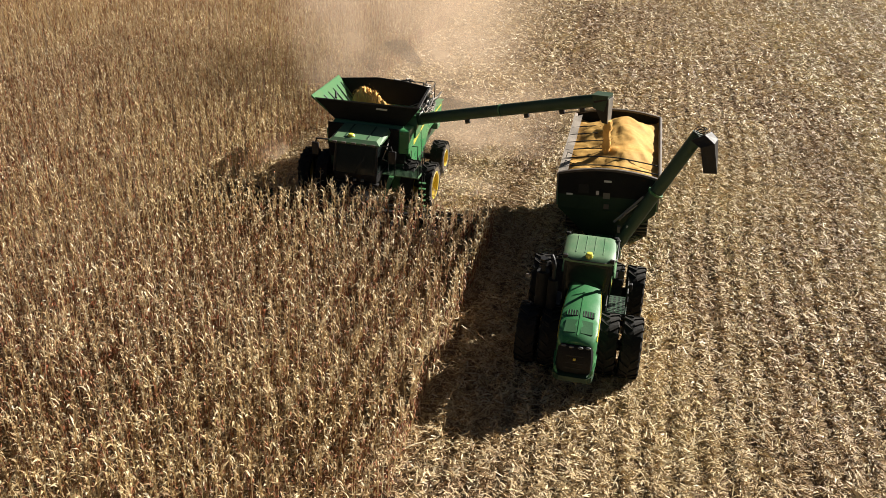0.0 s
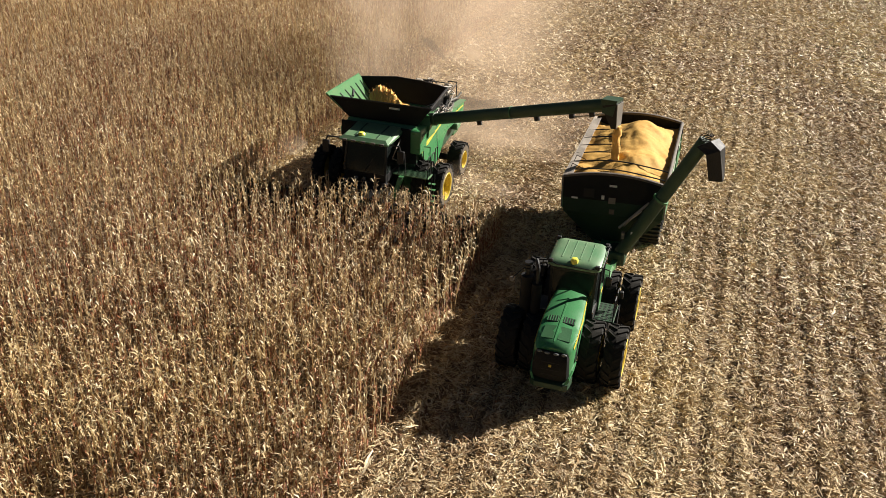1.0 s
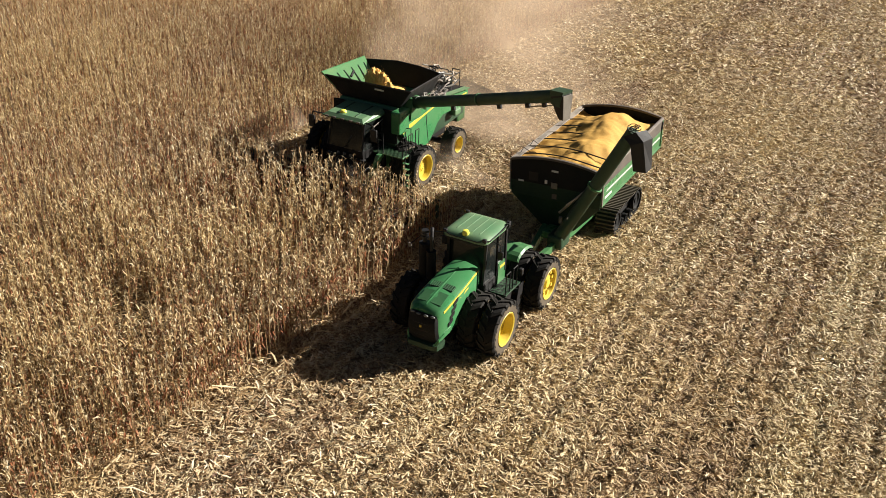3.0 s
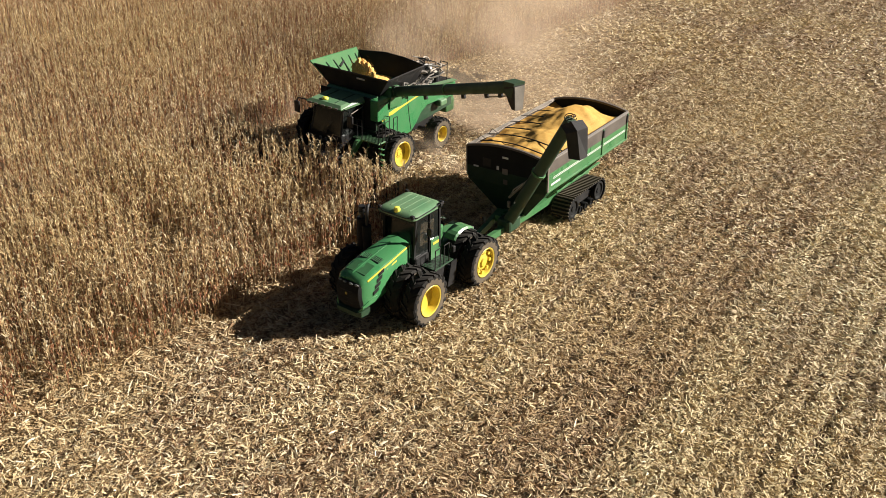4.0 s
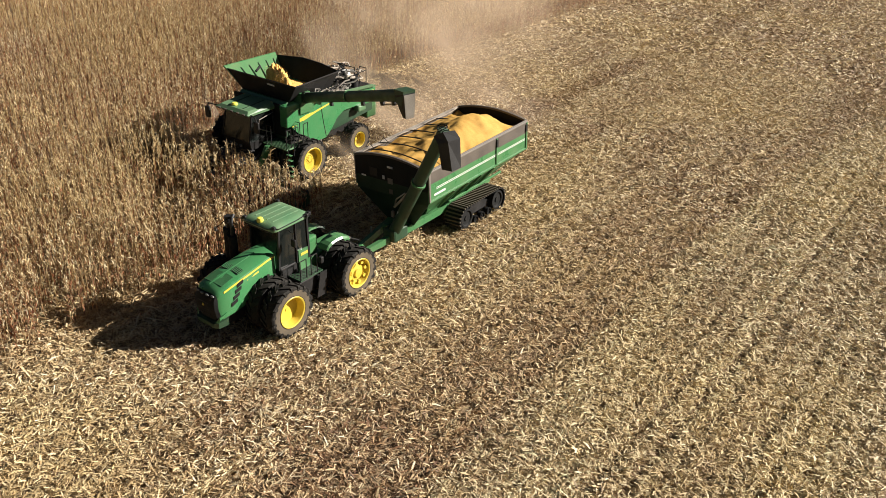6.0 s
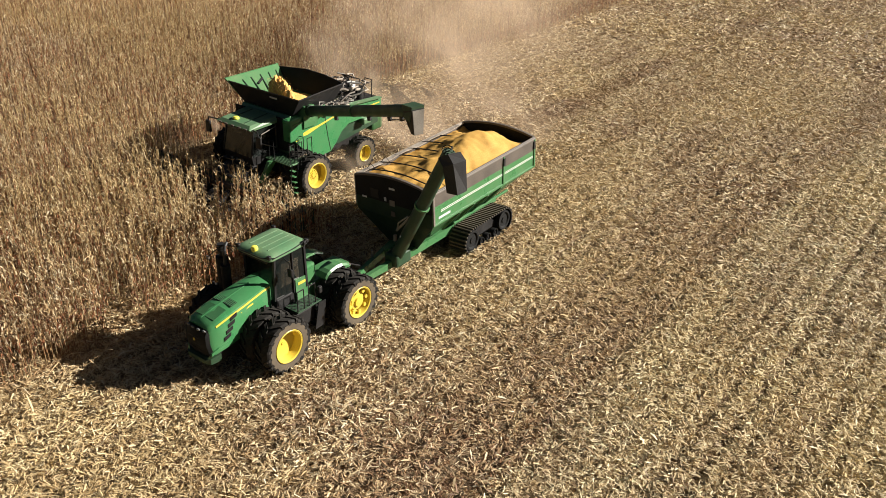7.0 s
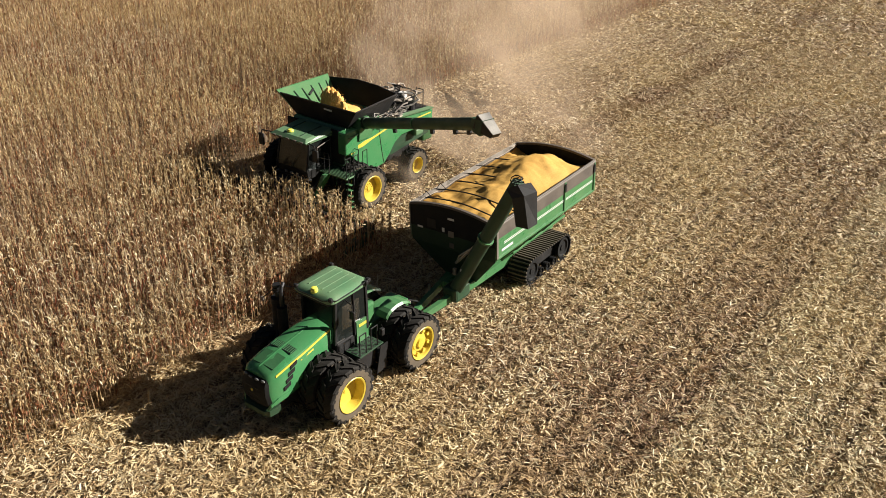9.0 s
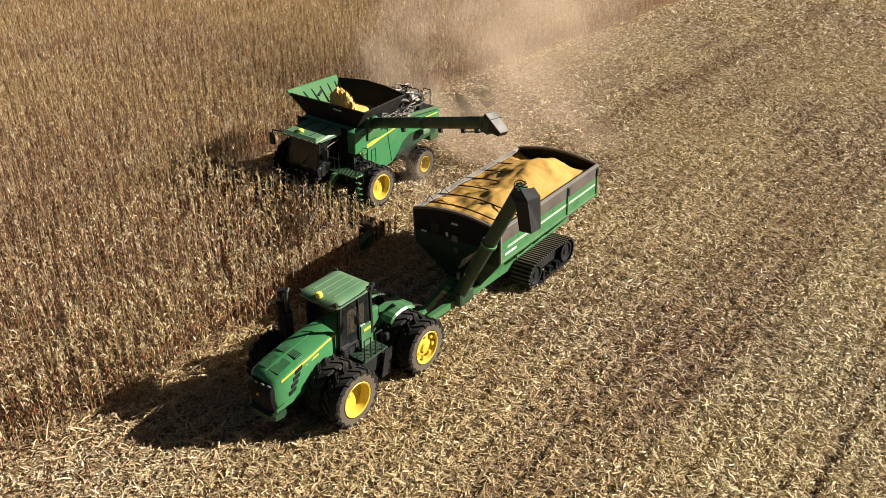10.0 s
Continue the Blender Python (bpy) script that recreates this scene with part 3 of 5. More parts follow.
def build_tractor():
    T = thing("tractor", "green articulated tractor with dual tyres on yellow rims", "tractor")
    # hood
    def ring(y, hw, top, low, crown=0.07, r=0.16):
        return [(-hw, y, low), (-hw, y, top - r), (-hw * 0.93, y, top - r * 0.35), (-hw * 0.72, y, top), (0, y, top + crown), (hw * 0.72, y, top),
                (hw * 0.93, y, top - r * 0.35), (hw, y, top - r), (hw, y, low)]
    rings = [ring(-1.98, 0.50, 2.06, 1.15), ring(-1.86, 0.57, 2.19, 1.1), ring(-1.4, 0.60, 2.29, 1.15), ring(-0.6, 0.60, 2.42, 1.25), ring(0.25, 0.55, 2.54, 1.5), ring(0.62, 0.52, 2.56, 1.55)]
    hood = part("hood", loft(B(), rings), GREEN_BRIGHT, T, "green engine hood with two slotted vents", True)
    part("hood_ridge", loft(B(), [[(-0.02, y, z), (0.02, y, z), (0.02, y, z + 0.02), (-0.02, y, z + 0.02)] for y, z in ((-1.84, 2.25), (-1.4, 2.348), (-0.6, 2.478), (0.2, 2.588))]), GREEN_BRIGHT, hood)
    for s in (-1, 1):
        part("hood_vent", loft(B(), [[(s * 0.07, -0.98, 2.40), (s * 0.42, -0.98, 2.375), (s * 0.42, -0.98, 2.395), (s * 0.07, -0.98, 2.427)],
                                     [(s * 0.07, -0.72, 2.44), (s * 0.42, -0.72, 2.415), (s * 0.42, -0.72, 2.437), (s * 0.07, -0.72, 2.469)]]), BLACK, hood, "black slotted vent")
        for i in range(5):
            x = s * (0.10 + 0.075 * i)
            drop = 0.028 * (abs(x) - 0.07) / 0.35
            part("vent_slat", loft(B(), [[(x - 0.012, y, z - drop - 0.03), (x + 0.012, y, z - drop - 0.03), (x + 0.012, y, z - drop), (x - 0.012, y, z - drop)] for y, z in ((-0.97, 2.433), (-0.73, 2.475))]), GREEN_BRIGHT, hood)
        part("hood_panel", loft(B(), [[(s * 0.07, -1.72, 2.255), (s * 0.43, -1.70, 2.235), (s * 0.43, -1.70, 2.252), (s * 0.07, -1.72, 2.288)],
                                      [(s * 0.07, -1.16, 2.345), (s * 0.40, -1.16, 2.32), (s * 0.40, -1.16, 2.358), (s * 0.07, -1.16, 2.389)]]), SCREEN, hood, "dark green screen panel")
        # side louvres and the yellow stripe
        for i in range(4):
            y = -1.42 + 0.1 * i
            part("louvre", sheet(B(), [(s * 0.612, y - 0.10 + 0.02, 1.45 + 0.2 * i - 0.02), (s * 0.612, y + 0.18, 1.52 + 0.2 * i), (s * 0.612, y + 0.2, 1.64 + 0.2 * i), (s * 0.612, y - 0.08, 1.57 + 0.2 * i)], 0.02), BLACK, hood)
        part("stripe", loft(B(), [[(s * (w - 0.01), y, z), (s * (w + 0.005), y, z), (s * (w - 0.006), y, z + 0.06), (s * (w - 0.02), y, z + 0.06)] for y, z, w in ((-1.75, 2.05, 0.585), (-1.4, 2.13, 0.60), (-0.6, 2.26, 0.60), (0.25, 2.38, 0.55), (0.6, 2.40, 0.525))]), YELLOW, hood, "yellow trim stripe")
        part("model_badge", sheet(B(), [(s * 0.596, -0.75, 2.10), (s * 0.580, -0.2, 2.17), (s * 0.577, -0.2, 2.23), (s * 0.593, -0.75, 2.16)], 0.012), YELLOW, hood, "yellow bar of unreadable lettering")
        part("hood_edge", loft(B(), [[(s * (w - 0.02), y, z - 0.05), (s * (w + 0.03), y, z - 0.05), (s * (w + 0.03), y, z + 0.05), (s * (w - 0.02), y, z + 0.05)] for y, z, w in ((-2.1, 0.98, 0.46), (-2.02, 1.16, 0.55), (-1.75, 1.28, 0.60), (-1.3, 1.3, 0.61))]), GREEN_BRIGHT, hood, "curled lower edge of the hood")
    face = [(-2.02, 0.52, 1.05), (-2.10, 0.55, 1.2), (-2.17, 0.54, 1.55), (-2.15, 0.52, 1.85), (-2.04, 0.48, 2.02)]
    bm = loft(B(), [[(-hw, y + 0.16, z), (-hw * 0.9, y + 0.04, z), (-hw * 0.5, y - 0.02, z), (hw * 0.5, y - 0.02, z), (hw * 0.9, y + 0.04, z), (hw, y + 0.16, z)] for y, hw, z in face])
    grille = part("grille", bm, GRILLE, T, "black mesh grille", True)
    for z, y in ((1.3, -2.14), (1.5, -2.175), (1.75, -2.175)):
        part("grille_bar", box(B(), (-0.26, y - 0.015, z - 0.012), (0.26, y + 0.01, z + 0.012), 0.004), BLACK, grille)
    part("emblem", box(B(), (-0.04, -2.205, 1.6), (0.04, -2.17, 1.68), 0.01), YELLOW, T)
    for x in (-0.36, -0.13, 0.13, 0.36):
        bm = B()
        bmesh.ops.create_uvsphere(bm, u_segments=10, v_segments=6, radius=1.0, matrix=Matrix.Translation((x, -2.06 - 0.03 * (abs(x) < 0.2), 2.0)) @ Matrix.Diagonal((0.085, 0.04, 0.04, 1)))
        part("headlight", bm, LENS, T, "clear hood headlight", True)
    part("bumper", loft(B(), [[(-0.42, -2.18, 0.84), (0.42, -2.18, 0.84), (0.42, -2.18, 1.0), (-0.42, -2.18, 1.0)], [(-0.56, -2.08, 0.82), (0.56, -2.08, 0.82), (0.56, -2.08, 1.02), (-0.56, -2.08, 1.02)], [(-0.62, -1.7, 0.82), (0.62, -1.7, 0.82), (0.62, -1.7, 1.08), (-0.62, -1.7, 1.08)]]), GREEN_DARK, T, "green front bumper")
    part("front_frame", box(B(), (-0.48, -1.8, 0.72), (0.48, 1.2, 1.35), 0.04), BLACK, T)
    part("front_axle", rod(B(), (-1.5, 0, 0.98), (1.5, 0, 0.98), 0.17, 12), BLACK, T)
    part("rear_axle", rod(B(), (-1.5, 3.45, 0.98), (1.5, 3.45, 0.98), 0.17, 12), BLACK, T)
    part("articulation_joint", rod(B(), (0, 1.75, 0.6), (0, 1.75, 1.35), 0.22, 14), BLACK, T)
    # cab
    cab = part("cab", box(B(), (-0.74, 0.66, 1.25), (0.74, 2.05, 1.95), 0.05), BLACK, T, "glazed operator cab with dark posts")
    C = [(-0.66, 0.66), (0.66, 0.66), (0.78, 2.02), (-0.78, 2.02)]
    Ctop = [(-0.70, 0.72), (0.70, 0.72), (0.76, 2.0), (-0.76, 2.0)]
    for (x, y), (u, v) in zip(C, Ctop):
        part("post", loft(B(), [[(x - .04, y - .04, 1.9), (x + .04, y - .04, 1.9), (x + .04, y + .04, 1.9), (x - .04, y + .04, 1.9)], [(u - .04, v - .04, 3.5), (u + .04, v - .04, 3.5), (u + .04, v + .04, 3.5), (u - .04, v + .04, 3.5)]]), BLACK, cab)
    for s in (-1, 1):
        part("post", rod(B(), (s * 0.75, 1.45, 1.9), (s * 0.75, 1.45, 3.5), 0.035, 6), BLACK, cab)
    for i in range(4):
        a, b = C[i], C[(i + 1) % 4]
        c, d = Ctop[(i + 1) % 4], Ctop[i]
        g = part("window", sheet(B(), [(*a, 1.94), (*b, 1.94), (*c, 3.48), (*d, 3.48)], 0.012), GLASS, cab, "tinted cab window")
        g.visible_shadow = False
    part("cab_floor", box(B(), (-0.7, 0.7, 1.9), (0.7, 2.0, 1.98)), CABIN, cab)
    part("console", box(B(), (-0.25, 0.75, 1.95), (0.25, 1.0, 2.6), 0.08), CABIN, cab)
    part("operator_seat", loft(B(), [[(-0.27, 1.25, 2.0), (0.27, 1.25, 2.0), (0.27, 1.85, 2.0), (-0.27, 1.85, 2.0)], [(-0.28, 1.25, 2.42), (0.28, 1.25, 2.42), (0.28, 1.85, 2.42), (-0.28, 1.85, 2.42)],
                                     [(-0.28, 1.66, 2.5), (0.28, 1.66, 2.5), (0.28, 1.85, 2.5), (-0.28, 1.85, 2.5)], [(-0.24, 1.76, 3.05), (0.24, 1.76, 3.05), (0.24, 1.9, 3.05), (-0.24, 1.9, 3.05)]]), CABIN, cab)
    part("lower_panel", loft(B(), [[(0.70, 1.5, 1.3), (0.80, 1.5, 1.3), (0.80, 2.05, 1.3), (0.70, 2.05, 1.3)], [(0.74, 1.5, 2.35), (0.80, 1.5, 2.35), (0.80, 2.05, 2.35), (0.74, 2.05, 2.35)]]), GREEN, cab, "green panel behind the door")
    part("badge_bar", box(B(), (0.802, 1.6, 2.12), (0.812, 1.95, 2.22)), YELLOW, cab, "yellow bar")
    def slab(grow, z, crown=0.0):
        """A rounded rectangle at a height, with a slightly bowed front."""
        hw, y0, y1, r = 0.80 + grow, 0.47 - grow, 2.18 + grow, 0.2
        pts = []
        for cx, cy, a0 in ((hw - r, y1 - r, 0), (-hw + r, y1 - r, 90), (-hw + r, y0 + r, 180), (hw - r, y0 + r, 270)):
            for q in range(5):
                a = radians(a0 + 22.5 * q)
                pts.append((cx + r * math.cos(a), cy + r * math.sin(a) - (0.07 * (1 - (cx / hw) ** 2) if a0 > 90 else 0), z + crown))
        return pts
    roof = part("roof", loft(B(), [slab(-0.03, 3.44), slab(0.03, 3.50), slab(0.02, 3.57), slab(-0.06, 3.64), slab(-0.2, 3.68), slab(-0.38, 3.69)]), GREEN_DUSTY, T, "dusty green cab roof with rounded corners", True)
    part("roof_tube", pipe(B(), [(-0.86, 0.62, 3.60), (-0.5, 0.37, 3.58), (0.5, 0.37, 3.58), (0.86, 0.62, 3.60), (0.87, 1.5, 3.62), (0.84, 2.1, 3.66)], 0.018), BLACK, roof)
    for x in (-0.42, -0.14, 0.14, 0.42):
        part("roof_rib", loft(B(), [[(x - 0.016, 0.74, 3.675), (x + 0.016, 0.74, 3.675), (x + 0.01, 0.74, 3.702), (x - 0.01, 0.74, 3.702)], [(x - 0.016, 1.95, 3.675), (x + 0.016, 1.95, 3.675), (x + 0.01, 1.95, 3.702), (x - 0.01, 1.95, 3.702)]]), GREEN_DUSTY, roof)
    bm = lathe(B(), [(0.0, 0.0), (0.0, 0.11), (0.10, 0.12), (0.17, 0.09), (0.20, 0.0)], 16)
    part("beacon", bm, BEACON, roof, "yellow round receiver dome", True).matrix_basis = pose(0, 0.56, 3.62, 0, -90, 0)
    part("sun_visor", box(B(), (-0.68, 0.44, 3.40), (0.68, 0.50, 3.47), 0.01), BLACK, roof)
    for x, y in ((-0.78, 2.12), (0.78, 2.12), (0.84, 1.95), (-0.72, 0.5), (0.72, 0.5)):
        bm = box(B(), (x - 0.07, y - 0.05, 3.55), (x + 0.07, y + 0.06, 3.68), 0.02)
        rod(bm, (x, y, 3.48), (x, y, 3.56), 0.02, 6)
        part("work_light", bm, BLACK, roof)
    part("antenna", rod(B(), (-0.66, 2.05, 3.6), (-0.66, 2.05, 3.78), 0.012, 6), BLACK, roof)
    for s in (-1, 1):
        bm = pipe(B(), [(s * 0.75, 1.1, 3.35), (s * 1.05, 1.06, 3.3), (s * 1.05, 1.06, 3.05)], 0.018)
        arm = part("mirror_arm", bm, BLACK, T)
        part("mirror", box(B(), (s * 1.05 - 0.1, 1.02, 2.78), (s * 1.05 + 0.1, 1.10, 3.08), 0.03), BLACK, arm)
    # stacks on the right-hand side of the hood
    part("air_cleaner", rod(B(), (-1.34, 0.26, 1.55), (-1.34, 0.26, 3.1), 0.205, 18), GRILLE, T, "black air cleaner canister", True)
    bm = rod(B(), (-1.34, 0.26, 3.1), (-1.34, 0.26, 3.3), 0.075, 12)
    for i in range(3):
        rod(bm, (-1.34, 0.26, 3.3 + 0.1 * i), (-1.34, 0.26, 3.36 + 0.1 * i), 0.13, 14)
    part("pre_cleaner", bm, BLACK, T)
    part("muffler", rod(B(), (-1.0, 0.1, 1.55), (-1.0, 0.1, 2.95), 0.16, 16), GRILLE, T, "black exhaust muffler", True)
    part("exhaust_pipe", pipe(B(), [(-1.0, 0.1, 2.9), (-1.0, 0.12, 3.45), (-1.05, 0.2, 3.58), (-1.12, 0.34, 3.64)], 0.06, 10), BLACK, T, "black exhaust pipe with a bent outlet")
    part("cable_boom", pipe(B(), [(-0.7, 0.6, 3.5), (-1.3, 0.3, 3.52), (-1.75, 0.05, 3.05)], 0.016), BLACK, T)
    part("side_mirror", box(B(), (-1.86, 0.0, 2.90), (-1.72, 0.06, 3.06), 0.03), GREY, T)
    # platform, steps and tank on the left
    plat = part("platform", box(B(), (0.76, 0.98, 1.50), (1.38, 2.1, 1.55), 0.01), GREEN_DARK, T, "green perforated step platform")
    for i in range(7):
        for j in range(4):
            # Black discs on the plate paint the dark of its holes.
            part("hole_disc", rod(B(), (0.84 + j * 0.145, 1.07 + i * 0.155, 1.549), (0.84 + j * 0.145, 1.07 + i * 0.155, 1.556), 0.045, 6), BLACK, plat)
    for i in range(3):
        part("step", box(B(), (1.05, 1.75 + 0.05 * i, 0.6 + 0.3 * i), (1.4, 2.05 + 0.05 * i, 0.64 + 0.3 * i), 0.01), BLACK, T)
    part("step_side", prism(B(), [(1.7, 0.55), (2.15, 0.55), (2.25, 1.5), (1.9, 1.5)], 0, 1.40, 1.43), BLACK, T)
    for y in (1.02, 1.55):
        part("hand_rail", pipe(B(), [(1.34, y, 1.55), (1.34, y, 2.3), (1.34, y + 0.3, 2.3), (1.34, y + 0.3, 1.55)], 0.02), BLACK, T)
    part("fuel_tank", box(B(), (0.5, 0.95, 0.75), (1.25, 2.0, 1.48), 0.12), BLACK, T)
    part("battery_box", box(B(), (-1.25, 0.95, 0.75), (-0.5, 2.0, 1.5), 0.08), BLACK, T)
    part("warning_light", box(B(), (1.36, 1.9, 1.9), (1.5, 2.05, 2.15), 0.03), BLACK, T, "black lamp housing beside the door")
    # rear frame
    part("rear_frame", box(B(), (-0.42, 2.2, 0.75), (0.42, 4.6, 1.6), 0.05), GREEN, T, "green rear frame")
    part("hydraulic_tank", box(B(), (-0.38, 2.3, 1.6), (0.38, 2.9, 2.35), 0.10), GREEN, T)
    for s in (-1, 1):
        sec = [(2.85, 1.88), (2.95, 1.99), (3.1, 2.07), (3.4, 2.12), (3.7, 2.09), (3.95, 2.0), (4.1, 1.9)]
        rings = [[(s * 0.42, y, z), (s * 0.86, y, z - 0.01), (s * 0.92, y, z - 0.09), (s * 0.42, y, z - 0.08)] for y, z in sec]
        part("rear_fender", loft(B(), rings), GREEN, T, "green rear fender with a film of dust")
        part("tail_lamp", box(B(), (s * 0.7, 4.06, 1.82), (s * 0.9, 4.13, 1.9), 0.02), GREY, T)
    part("hitch", box(B(), (-0.3, 4.5, 0.5), (0.3, 4.75, 1.2), 0.03), BLACK, T)
    part("drawbar", box(B(), (-0.09, 4.4, 0.45), (0.09, 5.1, 0.56), 0.01), BLACK, T)
    part("hydraulic_hoses", pipe(B(), [(0.1, 4.6, 1.15), (0.15, 4.95, 1.25), (0.2, 5.4, 1.0)], 0.03), BLACK, T)
    wheels = []
    for y, style in ((0.0, "flat"), (3.45, "hub")):
        for s in (-1, 1):
            wheels.append((wheel(T, s * 1.63, y, 1.0, 0.6, 0.56, style, s), s * 1.63, y, 1.0))
            wheels.append((wheel(T, s * 0.90, y, 1.0, 0.6, 0.56, "plain", s), s * 0.90, y, 1.0))
    return T, wheels


# ---- the grain cart: tank front at y = 0, tongue towards -y ----


def arc(hw, z, rise, n=12):
    return [(x, z + rise * (1 - (x / hw) ** 2)) for x in np.linspace(-hw, hw, n + 1)]


CART_HW, CART_LEN, CART_TOP = 1.88, 7.35, 3.72


def build_cart():
    K = thing("grain_cart", "green and grey grain cart on rubber tracks, heaped with corn", "grain cart")
    hw, ln, top = CART_HW, CART_LEN, CART_TOP
    for s in (-1, 1):
        part("side_wall", sheet(B(), [(s * hw, 0, 2.46), (s * hw, ln, 2.46), (s * hw, ln, 3.2), (s * hw, 0, 3.2)], 0.05), GREEN, K, "green sheet steel side with pale pinstripes")
        part("upper_wall", sheet(B(), [(s * hw, 0, 3.2), (s * hw, ln, 3.2), (s * (hw + 0.02), ln, top), (s * (hw + 0.02), 0, top)], 0.06), DARK_GREY, K, "dusty dark grey upper side extension")
        part("top_rail", box(B(), (s * hw - 0.06, 0, top - 0.03), (s * hw + 0.08, ln, top + 0.05), 0.02), TARP if s < 0 else GREY, K, "grey rail with rolled tarpaulin")
        part("hopper_side", sheet(B(), [(s * 0.45, 1.6, 0.95), (s * 0.45, ln - 2.0, 0.95), (s * hw, ln, 2.47), (s * hw, 0, 2.47)], 0.05), GREEN, K, "sloping green hopper side")
        for z in (2.88, 2.94):
            part("pinstripe", box(B(), (s * (hw + 0.026), 0.5, z), (s * (hw + 0.034), ln - 0.15, z + 0.022)), WHITE, K)
        part("lower_rail", box(B(), (s * hw - 0.05, 0, 2.41), (s * hw + 0.07, ln, 2.50), 0.02), GREEN, K)
        for y in (0.04, 4.85, ln - 0.04):
            part("side_post", box(B(), (s * (hw + 0.02), y - 0.05, 2.46), (s * (hw + 0.075), y + 0.05, top), 0.01), GREEN if y > 0.1 else GREY, K)
        # Black blocks on the posts paint the dark inside slots.
        part("slot_block", box(B(), (s * (hw + 0.04), 4.8, 3.28), (s * (hw + 0.09), 4.92, 3.62)), BLACK, K)
        part("slot_block", box(B(), (s * (hw + 0.04), ln - 0.14, 3.28), (s * (hw + 0.09), ln - 0.02, 3.62)), BLACK, K)
        part("name_bar", box(B(), (s * (hw + 0.026), 0.35, 2.63), (s * (hw + 0.034), 1.1, 2.72)), WHITE, K, "white bar of unreadable lettering")
        for i, y in enumerate((1.9, 2.9, 3.9, 4.9)):
            part("brace", rod(B(), (s * 0.9, y, 1.3), (s * (hw - 0.1), y, 2.3), 0.05, 6), GREEN, K)
        part("tarp_flap", loft(B(), [[(s * hw, y, top + 0.03), (s * (hw - 0.32), y, top + 0.10 + 0.03 * math.sin(y * 3)), (s * (hw - 0.32), y, top + 0.12 + 0.03 * math.sin(y * 3)), (s * hw, y, top + 0.06)] for y in np.linspace(0.05, ln - 0.6, 16)]) if s < 0 else
             box(B(), (s * hw - 0.02, 0.02, top + 0.05), (s * hw + 0.05, ln - 0.02, top + 0.09), 0.015), TARP if s < 0 else GREY, K, "dust-whitened rolled tarpaulin")
    for y, lab in ((0.0, "arched front end sheet, blackened for shade"), (ln, "dark arched rear end sheet")):
        a = arc(hw, top, 0.26)
        # End sheets black instead of grey, with the front's shade in the colour.
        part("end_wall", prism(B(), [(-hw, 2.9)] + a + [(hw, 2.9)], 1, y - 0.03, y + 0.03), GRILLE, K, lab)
        part("end_rim", loft(B(), [[(x, y - 0.06, z - 0.02), (x, y + 0.06, z - 0.02), (x, y + 0.06, z + 0.07), (x, y - 0.06, z + 0.07)] for x, z in a]), DARK_GREY, K)
    part("front_sheet", sheet(B(), [(-hw, 0, 2.9), (hw, 0, 2.9), (hw - 0.02, 0.02, 2.32), (-hw + 0.02, 0.02, 2.32)], 0.05), GREEN_SHADED, K, "green front sheet, coloured blackish for shade")
    part("shaded_apron", sheet(B(), [(-hw + 0.02, 0.02, 2.32), (hw - 0.02, 0.02, 2.32), (0.7, 0.5, 0.95), (-0.7, 0.5, 0.95)], 0.05), GREEN_SHADED, K, "sloping green front of the hopper, coloured blackish for shade")
    part("rear_sheet", sheet(B(), [(-hw, ln, 2.9), (hw, ln, 2.9), (0.45, ln - 2.0, 0.95), (-0.45, ln - 2.0, 0.95)], 0.05), GREEN, K)
    for x, z, w, h, m in ((-0.15, 3.55, 0.28, 0.08, WHITE), (-0.42, 3.05, 0.11, 0.16, WHITE), (-0.15, 2.95, 0.26, 0.24, GREY), (-1.55, 2.92, 0.24, 0.07, WHITE), (-0.1, 2.5, 0.2, 0.2, DARK_GREY)):
        y = -0.045
        part("decal_plate", box(B(), (x, y - 0.01, z - h / 2), (x + w, y, z + h / 2)), m, K)
    part("sight_window", box(B(), (-1.1, -0.05, 3.0), (-0.7, -0.035, 3.35)), BLACK, K)
    for i, y in enumerate((0.55, 1.45, 2.4, 3.3, 4.25, 5.2)):
        a = arc(hw - 0.02, top + 0.05, 0.20, 10)
        part("tarp_bow", loft(B(), [[(x, y + 0.026 * math.cos(q), z + 0.026 * math.sin(q) - (0.26 if i > 1 else 0.05) * min(1, max(0, (x - 0.1) / 0.9))) for q in np.linspace(0, 2 * math.pi, 6, endpoint=False)] for x, z in a]), BLACK, K, "black tarp bow over the grain")
    for y0 in (0.55, 1.45):
        part("bow_strap", pipe(B(), [(-hw + 0.1, y0, top + 0.06), (-hw + 0.16, y0 + 0.2, top + 0.26), (-hw + 0.55, y0, top + 0.19)], 0.014, 5), BLACK, K)
    # running gear
    part("main_beam", box(B(), (-0.35, -0.3, 0.75), (0.35, 6.2, 1.05), 0.03), GREEN, K)
    part("axle", box(B(), (-1.15, 3.95, 0.55), (1.15, 4.35, 0.85), 0.03), GREEN, K)
